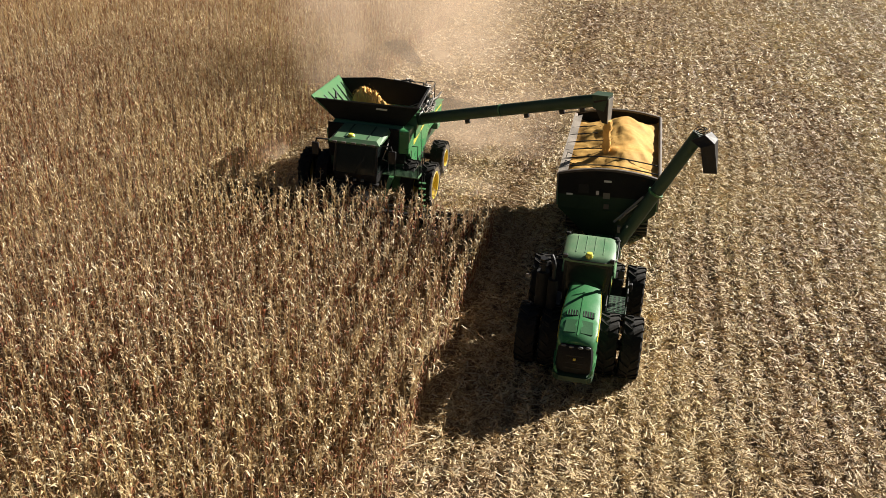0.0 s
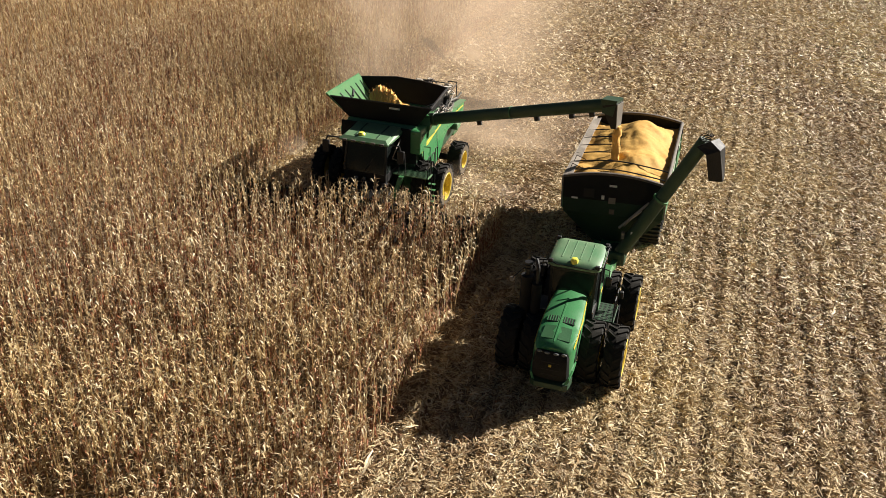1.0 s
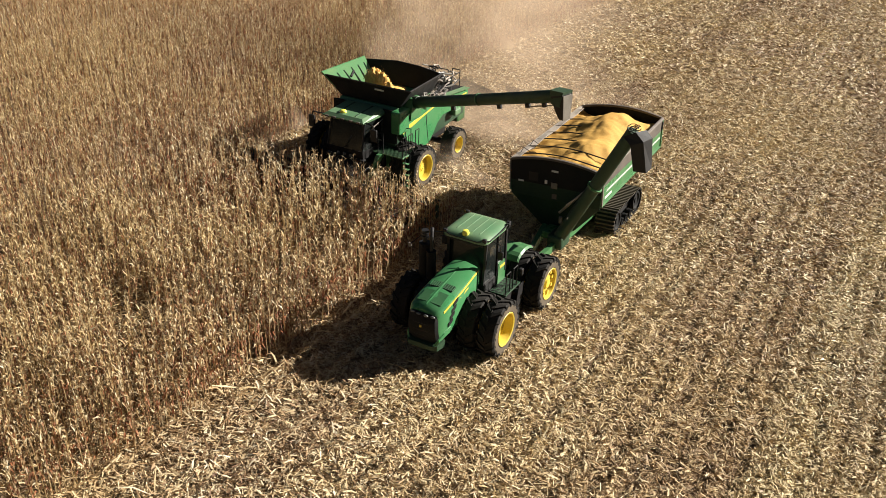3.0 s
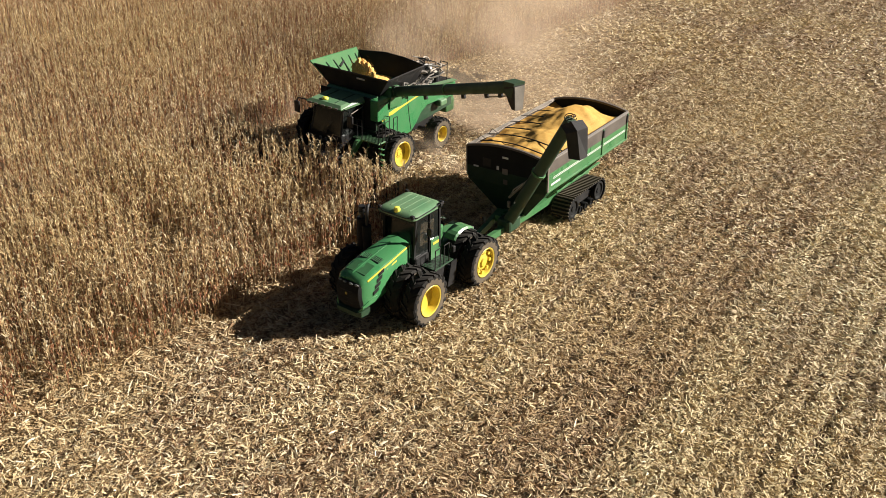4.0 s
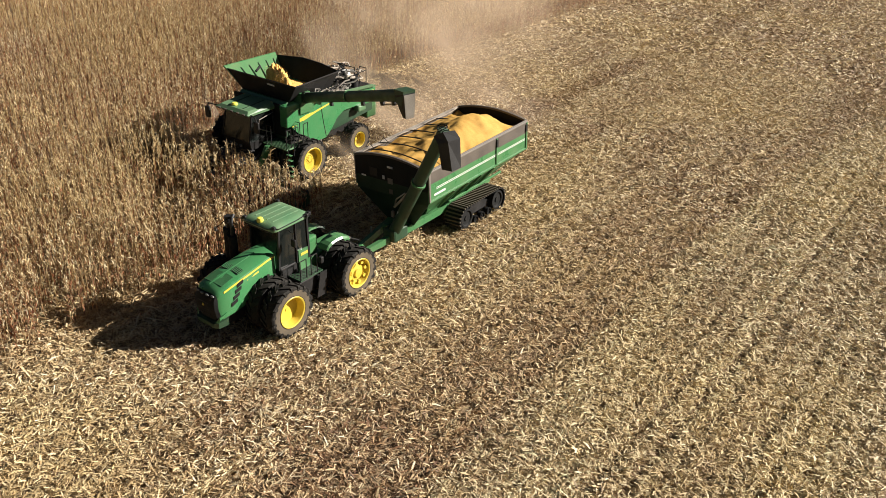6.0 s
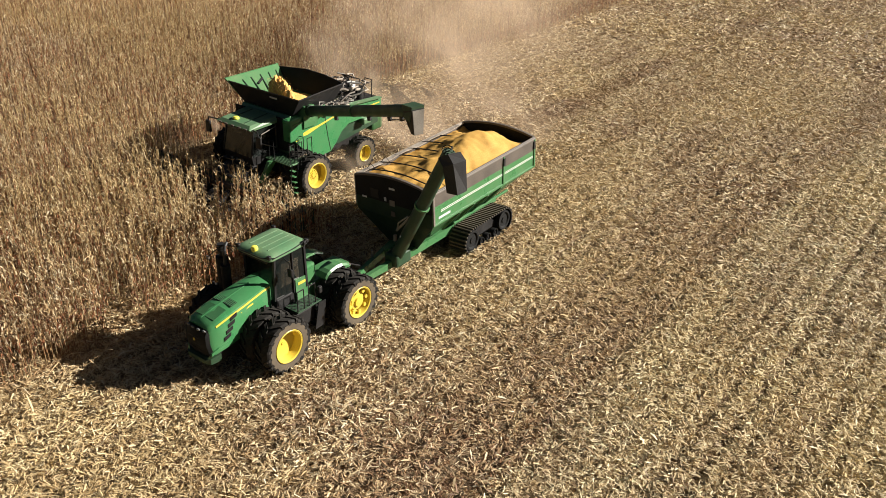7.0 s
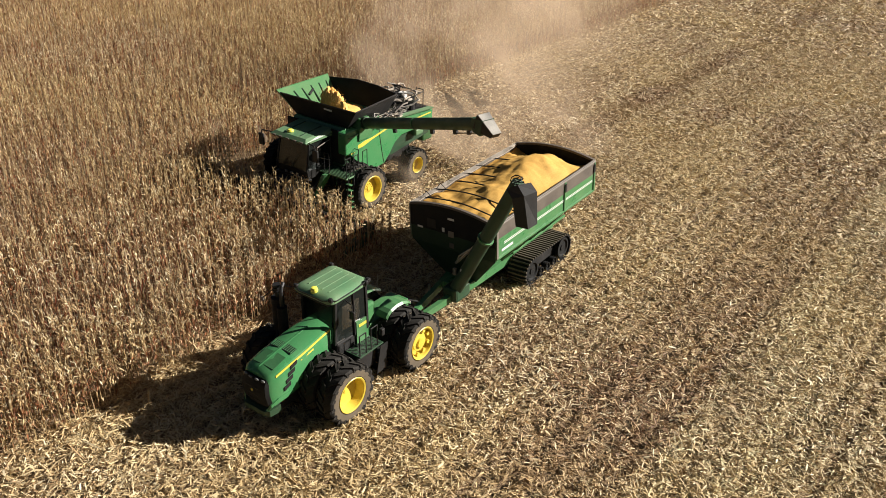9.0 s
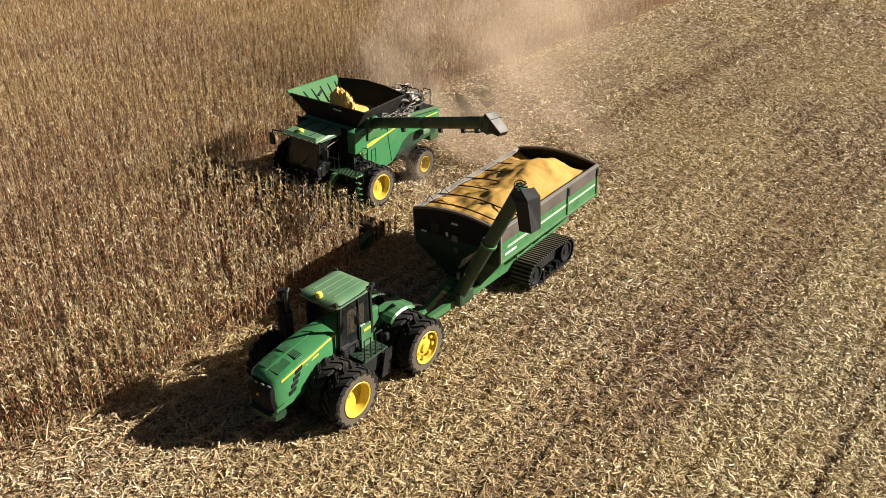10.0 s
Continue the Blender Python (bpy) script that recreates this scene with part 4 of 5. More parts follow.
    for s in (-1, 1):
        part("tongue", loft(B(), [[(s * 0.06, -2.5, 0.52), (s * 0.24, -2.5, 0.52), (s * 0.24, -2.5, 0.74), (s * 0.06, -2.5, 0.74)], [(s * 0.45, 0.6, 0.7), (s * 0.66, 0.6, 0.7), (s * 0.66, 0.6, 1.02), (s * 0.45, 0.6, 1.02)],
                                   [(s * 0.62, 3.0, 0.8), (s * 0.82, 3.0, 0.8), (s * 0.82, 3.0, 1.1), (s * 0.62, 3.0, 1.1)], [(s * 0.62, 6.0, 1.0), (s * 0.82, 6.0, 1.0), (s * 0.82, 6.0, 1.25), (s * 0.62, 6.0, 1.25)]]), GREEN, K, "green tongue beam")
        outer, inner = 1.70, 0.86
        x0, x1 = sorted((s * inner, s * outer))
        path = []
        for cy, r, a0, a1 in ((2.92, 0.52, 90, 255), (5.4, 0.52, -75, 90)):
            path += [(cy + 0.03 + r * math.cos(radians(q)), 0.54 + r * math.sin(radians(q))) for q in np.linspace(a0, a1, 12)]
        bm = B()
        n = len(path)
        c = (4.18, 0.54)
        rings = []
        for i in range(n + 1):
            y, z = path[i % n]
            d = Vector((c[0] - y, c[1] - z)).normalized() * 0.05
            rings.append([(x0, y, z), (x1, y, z), (x1, y + d.x, z + d.y), (x0, y + d.x, z + d.y)])
        loft(bm, rings, caps=False)
        track = part("track_belt", bm, GRILLE, K, "black rubber track")
        lug = bpy.data.meshes.new("track_lug")
        lb = box(B(), (x0 - 0.01, -0.03, 0.0), (x1 + 0.01, 0.03, 0.065), 0.008)
        lb.to_mesh(lug)
        lb.free()
        lug.materials.append(TREAD)
        dense = []
        for i in range(n):
            a, b = Vector(path[i]), Vector(path[(i + 1) % n])
            dense.append((a, b, (b - a).length))
        total = sum(d[2] for d in dense)
        count = 52
        k, done = 0, 0.0
        for j in range(count):
            want = total * j / count
            while done + dense[k][2] < want:
                done += dense[k][2]
                k += 1
            a, b, l = dense[k]
            p = a + (b - a) * ((want - done) / l)
            tan = (b - a).normalized()
            ob = new("track_lug", lug)
            ob.parent = track
            normal = Vector((tan.y, -tan.x))
            if normal.dot(p - Vector(c)) < 0:
                normal = -normal
            ob.matrix_basis = Matrix.Translation((0, p.x, p.y)) @ Matrix.Rotation(math.atan2(-normal.x, normal.y), 4, "X")
        for y, r, z in ((2.98, 0.43, 0.54), (5.38, 0.43, 0.54), (3.68, 0.17, 0.22), (4.17, 0.17, 0.22), (4.7, 0.17, 0.22)):
            for xc in (s * (outer - 0.14), s * (inner + 0.14)):
                bm = lathe(B(), [(-0.1, 0.0), (-0.1, r), (0.1, r), (0.1, r * 0.82), (0.04, r * 0.7), (0.04, r * 0.3), (0.08, r * 0.28), (0.08, 0.0)] if s > 0 else [(0.1, 0.0), (0.1, r), (-0.1, r), (-0.1, r * 0.82), (-0.04, r * 0.7), (-0.04, r * 0.3), (-0.08, r * 0.28), (-0.08, 0.0)], 20)
                part("idler", bm, GRILLE, K, "black track wheel").matrix_basis = pose(xc, y, z)
        part("track_frame", prism(B(), [(2.9, 0.42), (5.4, 0.42), (4.6, 0.82), (3.6, 0.82)], 0, s * 1.14, s * 1.44), BLACK, K)
        part("fender_rail", box(B(), (s * 0.9 if s > 0 else s * 1.0, 2.6, 1.25), (s * 1.0 if s > 0 else s * 0.9, 6.7, 1.35), 0.02), GREEN, K)
    # unloading auger
    foot, head = Vector((0.45, -0.52, 0.98)), Vector((3.05, -0.42, 5.8))
    auger = part("unload_auger", rod(B(), foot, head, 0.25, 18), GREEN_DARK, K, "dark green folding unloading auger", True)
    part("auger_seam", rod(B(), foot.lerp(head, 0.50), foot.lerp(head, 0.515), 0.30, 18), GREEN, auger)
    part("auger_boot", box(B(), (0.08, -0.82, 0.62), (0.72, 0.1, 1.2), 0.1), GREEN_DARK, K)
    nod = Matrix.Translation((0.27, -0.68, -0.05))
    bm = loft(B(), [[(2.5, -0.05, 5.7), (2.95, -0.08, 5.95), (3.2, 0.32, 5.95), (2.7, 0.45, 5.7)], [(2.85, -0.25, 5.5), (3.3, -0.25, 5.7), (3.45, 0.3, 5.7), (2.95, 0.4, 5.4)],
                    [(3.05, -0.33, 4.6), (3.52, -0.33, 4.62), (3.56, 0.18, 4.62), (3.1, 0.22, 4.6)]])
    bm.transform(nod)
    part("spout", bm, BLACK, auger, "black rubber spout at the auger's head")
    bm = B()
    for i in range(4):
        q = [(2.78 + 0.2 * math.cos(a) + 0.03 * i, 0.1 + 0.12 * math.sin(a), 6.02 + 0.12 * math.sin(a + i)) for a in np.linspace(0, 5.6, 9)]
        pipe(bm, q, 0.016, 5)
    bm.transform(nod)
    part("hose_coil", bm, BLACK, auger, "coiled black hydraulic hoses")
    part("auger_cylinder", rod(B(), (0.35, -0.3, 2.0), (1.35, -0.2, 3.1), 0.05, 8), STEEL, auger, "steel hydraulic cylinder")
    part("auger_bracket", pipe(B(), [(0.55, -0.5, 2.2), (0.8, -0.7, 2.6), (1.15, -0.55, 2.9)], 0.03), STEEL, auger)
    part("control_box", box(B(), (0.5, -0.72, 1.75), (0.62, -0.6, 2.02), 0.02), GREY, K)
    part("control_plate", box(B(), (0.84, -0.72, 1.98), (0.94, -0.66, 2.08), 0.01), WHITE, K)
    part("jack", rod(B(), (-0.45, -0.9, 0.35), (-0.45, -0.9, 1.15), 0.05, 8), STEEL, K)
    return K


def build_heap():
    """Corn heaped above the cart's rim, highest towards the rear, hollowed where the stream lands."""
    bm = B()
    nx, ny = 40, 90
    hw, ln = CART_HW - 0.05, CART_LEN - 0.06
    rows = []
    for j in range(ny + 1):
        y = 0.05 + (ln - 0.05) * j / ny
        row = []
        for i in range(nx + 1):
            x = -hw + 2 * hw * i / nx
            edge = (1 - abs(x / hw) ** 2.2)
            crest = 0.16 + 0.16 * math.exp(-((x - 0.7) / 0.9) ** 2) + 0.50 * math.exp(-((y - 4.9) / 1.3) ** 2 - ((x - 0.25) / 1.5) ** 2) + 0.24 * math.exp(-((y - 2.6) / 1.0) ** 2 - ((x - 0.6) / 1.2) ** 2) - 0.5 * max(0, (y - 6.3)) - 0.2 * max(0, 0.9 - y)
            z = CART_TOP - 0.16 + crest * edge + 0.13 * noise.noise((x * 1.2, y * 1.2, 3)) + 0.05 * noise.noise((x * 2.4, y * 2.0, 8)) + 0.03 * noise.noise((x * 5, y * 3.2, 5)) + 0.02 * noise.noise((x * 6, y * 6, 1))
            row.append(bm.verts.new((x, y, z)))
        rows.append(row)
    for a, b in zip(rows, rows[1:]):
        for i in range(nx):
            bm.faces.new((a[i], a[i + 1], b[i + 1], b[i]))
    low = [bm.verts.new((v.co.x, v.co.y, 2.5)) for v in (rows[0][0], rows[0][-1], rows[-1][-1], rows[-1][0])]
    bm.faces.new(low)
    ob = part("grain_load", bm, KERNELS, None, smooth=True)
    return tagged(ob, "heap of shelled yellow corn filling the grain cart", "grain")

# ---- the combine: front towards -y, front axle at y = 0 ----
PIVOT = Vector((1.8, 0.8, 3.7))
AUGER_LEN = 8.85
AUGER_POSE = Matrix.Translation(PIVOT) @ pose(0, 0, 0, 0, 0, -16) @ pose(0, 0, 0, 0, -16.6, 0)


def build_combine():
    H = thing("combine_harvester", "green combine harvester with open grain bin and auger swung out", "combine")
    # body
    for s in (-1, 1):
        poly = [(-0.35, 3.25), (-0.25, 2.5), (0.25, 2.05), (0.95, 1.45), (1.6, 1.18), (2.3, 1.22), (2.75, 1.6), (3.05, 2.1), (3.6, 2.38), (4.5, 2.38), (5.2, 2.2), (6.15, 2.25), (6.2, 3.0), (3.0, 3.28)]
        x0, x1 = sorted((s * 1.72, s * 1.9))
        bm = prism(B(), poly, 0, x0, x1)
        bmesh.ops.bevel(bm, geom=[e for e in bm.edges], offset=0.05, segments=2, affect="EDGES")
        side = part("side_panel", bm, GREEN_BRIGHT, H, "smooth green side shield", True)
        part("stripe", loft(B(), [[(s * 1.895, y, z), (s * 1.915, y, z), (s * 1.915, y, z + w), (s * 1.895, y, z + w)] for y, z, w in ((-0.1, 2.42, 0.22), (0.9, 2.62, 0.2), (1.4, 2.74, 0.1), (3.0, 3.02, 0.07))]), YELLOW, side, "yellow stripe with unreadable lettering")
        part("name_bar", box(B(), (s * 1.905, 0.1, 2.50), (s * 1.922, 0.75, 2.58)), GREEN, side)
        part("rear_stripe", box(B(), (s * 1.89, 4.3, 2.82), (s * 1.915, 6.0, 2.88)), YELLOW, side)
        part("panel_seam", loft(B(), [[(s * 1.88, y - 0.015, z), (s * 1.912, y - 0.015, z), (s * 1.912, y + 0.015, z), (s * 1.88, y + 0.015, z)] for y, z in ((2.25, 1.3), (2.1, 2.0), (1.95, 2.9), (1.95, 3.2))]), BLACK, side)
        part("rear_seam", box(B(), (s * 1.88, 5.1, 2.3), (s * 1.912, 5.13, 3.02)), BLACK, side)
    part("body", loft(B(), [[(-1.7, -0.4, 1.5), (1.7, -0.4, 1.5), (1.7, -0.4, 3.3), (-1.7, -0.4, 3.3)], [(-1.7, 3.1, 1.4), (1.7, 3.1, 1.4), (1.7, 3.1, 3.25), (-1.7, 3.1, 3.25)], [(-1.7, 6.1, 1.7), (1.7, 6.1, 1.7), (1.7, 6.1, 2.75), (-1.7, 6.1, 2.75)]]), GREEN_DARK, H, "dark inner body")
    part("bin_base", loft(B(), [[(-1.75, -0.35, 3.2), (1.75, -0.35, 3.2), (1.75, 3.05, 3.2), (-1.75, 3.05, 3.2)], [(-1.6, -0.1, 3.62), (1.6, -0.1, 3.62), (1.6, 2.95, 3.62), (-1.6, 2.95, 3.62)]]), GREEN, H, "green sill under the grain bin")
    # Black plate added to stand for the shade under the bin front.
    part("shaded_apron", box(B(), (-1.78, -0.46, 2.0), (1.78, -0.37, 3.58), 0.02), GRILLE, H)
    part("underbody", box(B(), (-1.2, -0.6, 0.75), (1.2, 5.2, 1.6), 0.08), BLACK, H)
    part("straw_chopper", box(B(), (-1.5, 5.9, 1.15), (1.5, 6.75, 1.9), 0.1), GREEN, H)
    part("rear_hood", loft(B(), [[(-1.6, 6.1, 1.8), (1.6, 6.1, 1.8), (1.6, 6.1, 2.9), (-1.6, 6.1, 2.9)], [(-1.5, 6.6, 1.8), (1.5, 6.6, 1.8), (1.5, 6.4, 2.6), (-1.5, 6.4, 2.6)]]), GREEN, H)
    # grain bin: four leaning panels
    low = [(-1.55, 0.05, 3.55), (1.55, 0.05, 3.55), (1.55, 2.85, 3.55), (-1.55, 2.85, 3.55)]
    tp = [(-2.6, -0.15, 4.5), (2.3, -0.15, 4.55), (1.95, 3.25, 4.5), (-2.55, 3.2, 4.5)]
    part("bin_front", sheet(B(), [low[0], low[1], tp[1], tp[0]], 0.05), GRILLE, H, "black front bin extension panel")
    part("bin_left_side", sheet(B(), [low[1], low[2], tp[2], tp[1]], 0.05), BLACK, H, "dark bin extension panel seen from outside")
    part("bin_left_lining", sheet(B(), [(1.50, 0.1, 3.58), (1.50, 2.8, 3.58), (1.88, 3.2, 4.49), (2.21, -0.08, 4.53)], 0.02), BLACK, H)
    lid = part("bin_right_side", sheet(B(), [low[3], low[0], (-2.6, -0.25, 4.62), (-2.55, 3.2, 4.62)], 0.05), GREEN_MATTE, H, "sunlit green bin extension panel with ribs")
    q = [Vector(p) for p in ((-1.50, 0.2, 3.62), (-1.50, 2.7, 3.62), (-2.53, 3.05, 4.62), (-2.57, -0.1, 4.62))]
    for u in (0.05, 0.22, 0.40, 0.60, 0.78, 0.95):
        part("panel_rib", rod(B(), q[0].lerp(q[1], u).lerp(q[3].lerp(q[2], u), 0.15), q[0].lerp(q[1], u).lerp(q[3].lerp(q[2], u), 0.8), 0.035, 6), GREEN_DARK, lid)
    part("panel_bracket", pipe(B(), [q[0].lerp(q[1], 0.45).lerp(q[3].lerp(q[2], 0.45), 0.5), q[0].lerp(q[1], 0.6).lerp(q[3].lerp(q[2], 0.6), 0.65)], 0.06), BLACK, lid)
    part("panel_rim", pipe(B(), [tp[0], (-2.6, -0.25, 4.62), (-2.55, 3.2, 4.62)], 0.035), GREEN, lid)
    bm = B()
    loft(bm, [[low[2], low[3], (-2.55, 3.2, 4.5), (-0.7, 3.35, 4.68), (0.6, 3.35, 4.64), tp[2]], [(p[0], p[1] + 0.05, p[2]) for p in (low[2], low[3], (-2.55, 3.2, 4.5), (-0.7, 3.35, 4.68), (0.6, 3.35, 4.64), tp[2])]])
    part("bin_back", bm, GRILLE, H, "black peaked rear bin panel")
    part("bin_floor", box(B(), (-1.55, 0.05, 3.5), (1.55, 2.85, 3.56)), BLACK, H)
    part("bin_window", sheet(B(), [(0.35, -0.13, 4.28), (0.85, -0.14, 4.28), (0.87, -0.165, 4.36), (0.37, -0.155, 4.36)], 0.02), WHITE, H, "small white label")
    part("bin_label", sheet(B(), [(-1.95, -0.10, 4.22), (-1.6, -0.10, 4.22), (-1.62, -0.13, 4.34), (-1.97, -0.13, 4.34)], 0.02), WHITE, H)
    for i in range(3):
        part("bin_ladder_rung", rod(B(), (1.2, 1.2 + 0.5 * i, 3.8), (1.75, 1.2 + 0.5 * i, 4.05), 0.02, 6), STEEL, H)
    for s, pts in ((1, [tp[1], tp[2]]), (0, [tp[0], tp[1]])):
        part("bin_edge", pipe(B(), pts, 0.035), BLACK, H)
    # engine deck: hoses, pipes, cooler, rails
    rng = random.Random(5)
    deck = part("engine_deck", box(B(), (-1.7, 3.1, 3.02), (1.7, 6.1, 3.10)), BLACK, H, "engine deck")
    mats = [BLACK, STEEL, GREY, BLACK, STEEL, TARP]
    for i in range(84):
        p = Vector((rng.uniform(-0.6, 1.6), rng.uniform(3.1, 5.6), rng.uniform(3.35, 4.0)))
        pts = [p]
        for k in range(rng.randint(2, 4)):
            p = p + Vector((rng.uniform(-0.45, 0.45), rng.uniform(-0.5, 0.5), rng.uniform(-0.12, 0.16)))
            p.z = max(3.2, min(4.1, p.z))
            p.x, p.y = max(-1.5, min(1.6, p.x)), max(3.2, min(5.8, p.y))
            pts.append(p.copy())
        part("engine_hose", pipe(B(), pts, rng.uniform(0.025, 0.06), 6), mats[i % 6], deck)
    for i in range(70):
        p = Vector((rng.uniform(1.75, 2.1), rng.uniform(1.3, 3.6), rng.uniform(3.38, 3.7)))
        pts = [p]
        for k in range(rng.randint(2, 4)):
            p = p + Vector((rng.uniform(-0.14, 0.18), rng.uniform(-0.45, 0.5), rng.uniform(-0.12, 0.2)))
            p.z = max(3.36, min(4.05, p.z))
            p.x, p.y = max(1.7 + 0.5 * (p.z - 3.4), min(2.2, p.x)), max(1.25, p.y)
            pts.append(p.copy())
        part("engine_hose", pipe(B(), pts, rng.uniform(0.02, 0.05), 6), mats[i % 6], deck)
    part("side_ledge", loft(B(), [[(1.70, y, z - 0.06), (2.0, y, z - 0.06), (2.02, y, z), (1.70, y, z)] for y, z in ((-0.3, 3.34), (3.1, 3.36), (6.1, 3.12))]), GREEN_DUSTY, H, "pale green ledge above the side shield")
    part("engine_block", box(B(), (-0.9, 3.5, 3.1), (1.2, 5.3, 3.62), 0.08), BLACK, deck)
    part("coolant_tank", box(B(), (0.75, 4.7, 3.6), (1.1, 5.1, 4.0), 0.06), WHITE, deck, "white coolant tank")
    part("air_intake", rod(B(), (1.2, 5.2, 3.1), (1.2, 5.2, 3.72), 0.24, 14), BLACK, deck)
    part("rotary_screen", rod(B(), (-1.4, 4.4, 3.35), (-1.25, 4.4, 3.35), 0.55, 20), DARK_GREY, deck)
    for x0, x1, y in ((0.35, 1.1, 5.4), (1.15, 1.6, 5.75)):
        part("deck_rail", pipe(B(), [(x0, y, 3.1), (x0, y, 4.05), (x1, y, 4.05), (x1, y, 3.1)], 0.025), BLACK, H, "black tubular guard rail")
    part("deck_rail", pipe(B(), [(1.6, 5.75, 3.95), (1.65, 4.4, 3.9), (1.65, 4.4, 3.1)], 0.022), BLACK, H)
    part("deck_wall", sheet(B(), [(1.68, 3.1, 3.02), (1.68, 6.1, 2.8), (1.75, 6.1, 3.12), (1.75, 3.1, 3.36)], 0.04), GREEN_DUSTY, H)
    # cab
    cab = part("cab", loft(B(), [[(-0.95, -1.95, 1.55), (0.95, -1.95, 1.55), (0.98, -0.45, 1.55), (-0.98, -0.45, 1.55)], [(-0.98, -2.05, 1.95), (0.98, -2.05, 1.95), (1.0, -0.45, 1.95), (-1.0, -0.45, 1.95)]]), BLACK, H, "wide dark glazed cab")
    A = [(-0.96, -2.05), (0.96, -2.05), (1.0, -0.5), (-1.0, -0.5)]
    At = [(-0.9, -1.75), (0.9, -1.75), (0.98, -0.5), (-0.98, -0.5)]
    for i in range(3):
        a, b, c, d = A[i - 1], A[i], At[i], At[i - 1]
        g = part("window", sheet(B(), [(*a, 1.96), (*b, 1.96), (*c, 3.3), (*d, 3.3)], 0.012), GLASS, cab, "dark tinted cab glass")
        g.visible_shadow = False
    for (x, y), (u, v) in zip(A, At):
        part("post", rod(B(), (x, y, 1.95), (u, v, 3.35), 0.05, 6), BLACK, cab)
    part("operator_seat", box(B(), (-0.3, -1.2, 1.95), (0.3, -0.65, 2.9), 0.12), CABIN, cab)
    part("console", box(B(), (-0.15, -1.85, 1.95), (0.15, -1.65, 2.6), 0.05), CABIN, cab)
    part("cab_back", box(B(), (-1.0, -0.5, 1.6), (1.0, -0.38, 3.4)), BLACK, cab)
    roof = part("cab_roof", loft(B(), [[(-1.1, -2.1, 3.30), (1.1, -2.1, 3.30), (1.1, -0.4, 3.30), (-1.1, -0.4, 3.30)], [(-1.13, -2.2, 3.40), (1.13, -2.2, 3.40), (1.13, -0.38, 3.45), (-1.13, -0.38, 3.45)],
                                       [(-0.95, -2.0, 3.52), (0.95, -2.0, 3.52), (1.0, -0.42, 3.62), (-1.0, -0.42, 3.62)]]), GREEN_DUSTY, H, "dusty green cab roof")
    for x in (-0.5, 0.5):
        # Raised dark strips paint the shade of two roof grooves.
        part("groove_strip", loft(B(), [[(x - 0.03, -1.9, 3.52), (x + 0.03, -1.9, 3.52), (x + 0.03, -1.9, 3.545), (x - 0.03, -1.9, 3.545)], [(x - 0.03, -0.5, 3.61), (x + 0.03, -0.5, 3.61), (x + 0.03, -0.5, 3.635), (x - 0.03, -0.5, 3.635)]]), GREEN_DARK, roof)
    part("receiver", lathe(B(), [(0.0, 0.0), (0.0, 0.15), (0.08, 0.16), (0.14, 0.11), (0.16, 0.0)], 16), BEACON, roof, "yellow receiver dome", True).matrix_basis = pose(-0.25, -1.75, 3.5, 0, -90, 0)
    for x in (-0.85, -0.45, 0.0, 0.45, 0.85):
        part("roof_light", box(B(), (x - 0.1, -2.24, 3.33), (x + 0.1, -2.16, 3.42), 0.02), DARK_GREY, roof)
    for s in (-1, 1):
        arm = part("mirror_arm", pipe(B(), [(s * 1.05, -1.95, 3.35), (s * 1.65, -2.2, 3.42), (s * 1.72, -2.2, 3.2)], 0.035), BLACK, H)
        part("mirror", box(B(), (s * 1.72 - 0.16, -2.27, 2.68), (s * 1.72 + 0.16, -2.15, 3.25), 0.04), BLACK, arm)
    # platform, rails and ladder on the left side
    part("platform", box(B(), (1.0, -1.25, 1.72), (2.65, 0.15, 1.78), 0.01), GREEN_DUSTY, H, "grated green access platform")
    for i in range(12):
        part("grate_bar", box(B(), (1.05, -1.2 + i * 0.11, 1.778), (2.6, -1.17 + i * 0.11, 1.80)), GREEN_DARK, H)
    for x, y in ((1.25, -1.2), (1.95, 0.05), (2.5, 0.05), (2.6, -0.7), (2.6, -1.2)):
        part("platform_rail", pipe(B(), [(x, y, 1.78), (x, y, 2.7), (x + (0.3 if x < 2.2 else 0), y + (0.3 if x > 2.2 else 0), 2.72), (x + (0.3 if x < 2.2 else 0), y + (0.3 if x > 2.2 else 0), 1.78)], 0.02), BLACK, H, "black hoop rail")
    part("platform_rail", pipe(B(), [(1.05, -0.6, 2.1), (1.1, -1.6, 2.6), (1.3, -1.65, 3.1), (1.1, -0.6, 3.15)], 0.025), GREY, H)
    for i in range(5):
        part("ladder_rung", box(B(), (2.68, -1.28 - 0.02 * i, 0.45 + 0.28 * i), (2.98, -1.12 - 0.02 * i, 0.48 + 0.28 * i), 0.008), GREEN, H)
    for y in (-1.42, -1.02):
        part("ladder_rail", rod(B(), (2.83, y - 0.1, 0.35), (2.83, y + 0.1, 1.9), 0.025, 6), BLACK, H)
    part("front_shield", loft(B(), [[(1.15, -1.9, 0.7), (1.22, -1.9, 0.7), (1.22, -1.6, 0.7), (1.15, -1.6, 0.7)], [(1.35, -1.5, 1.75), (1.55, -1.5, 1.75), (1.55, -1.0, 1.75), (1.35, -1.0, 1.75)]]), GREEN, H, "pale green front shield")
    for x in (-0.35, 0.0, 0.35):
        part("work_light", box(B(), (x - 0.07, -2.13, 1.62), (x + 0.07, -2.04, 1.74), 0.02), LENS, H, "small clear work light")
    part("cab_step", box(B(), (-1.05, -2.1, 1.48), (1.05, -1.85, 1.56), 0.02), BLACK, H)
    part("wiper", pipe(B(), [(0.0, -2.09, 2.0), (0.35, -1.99, 2.6)], 0.012), BLACK, H)
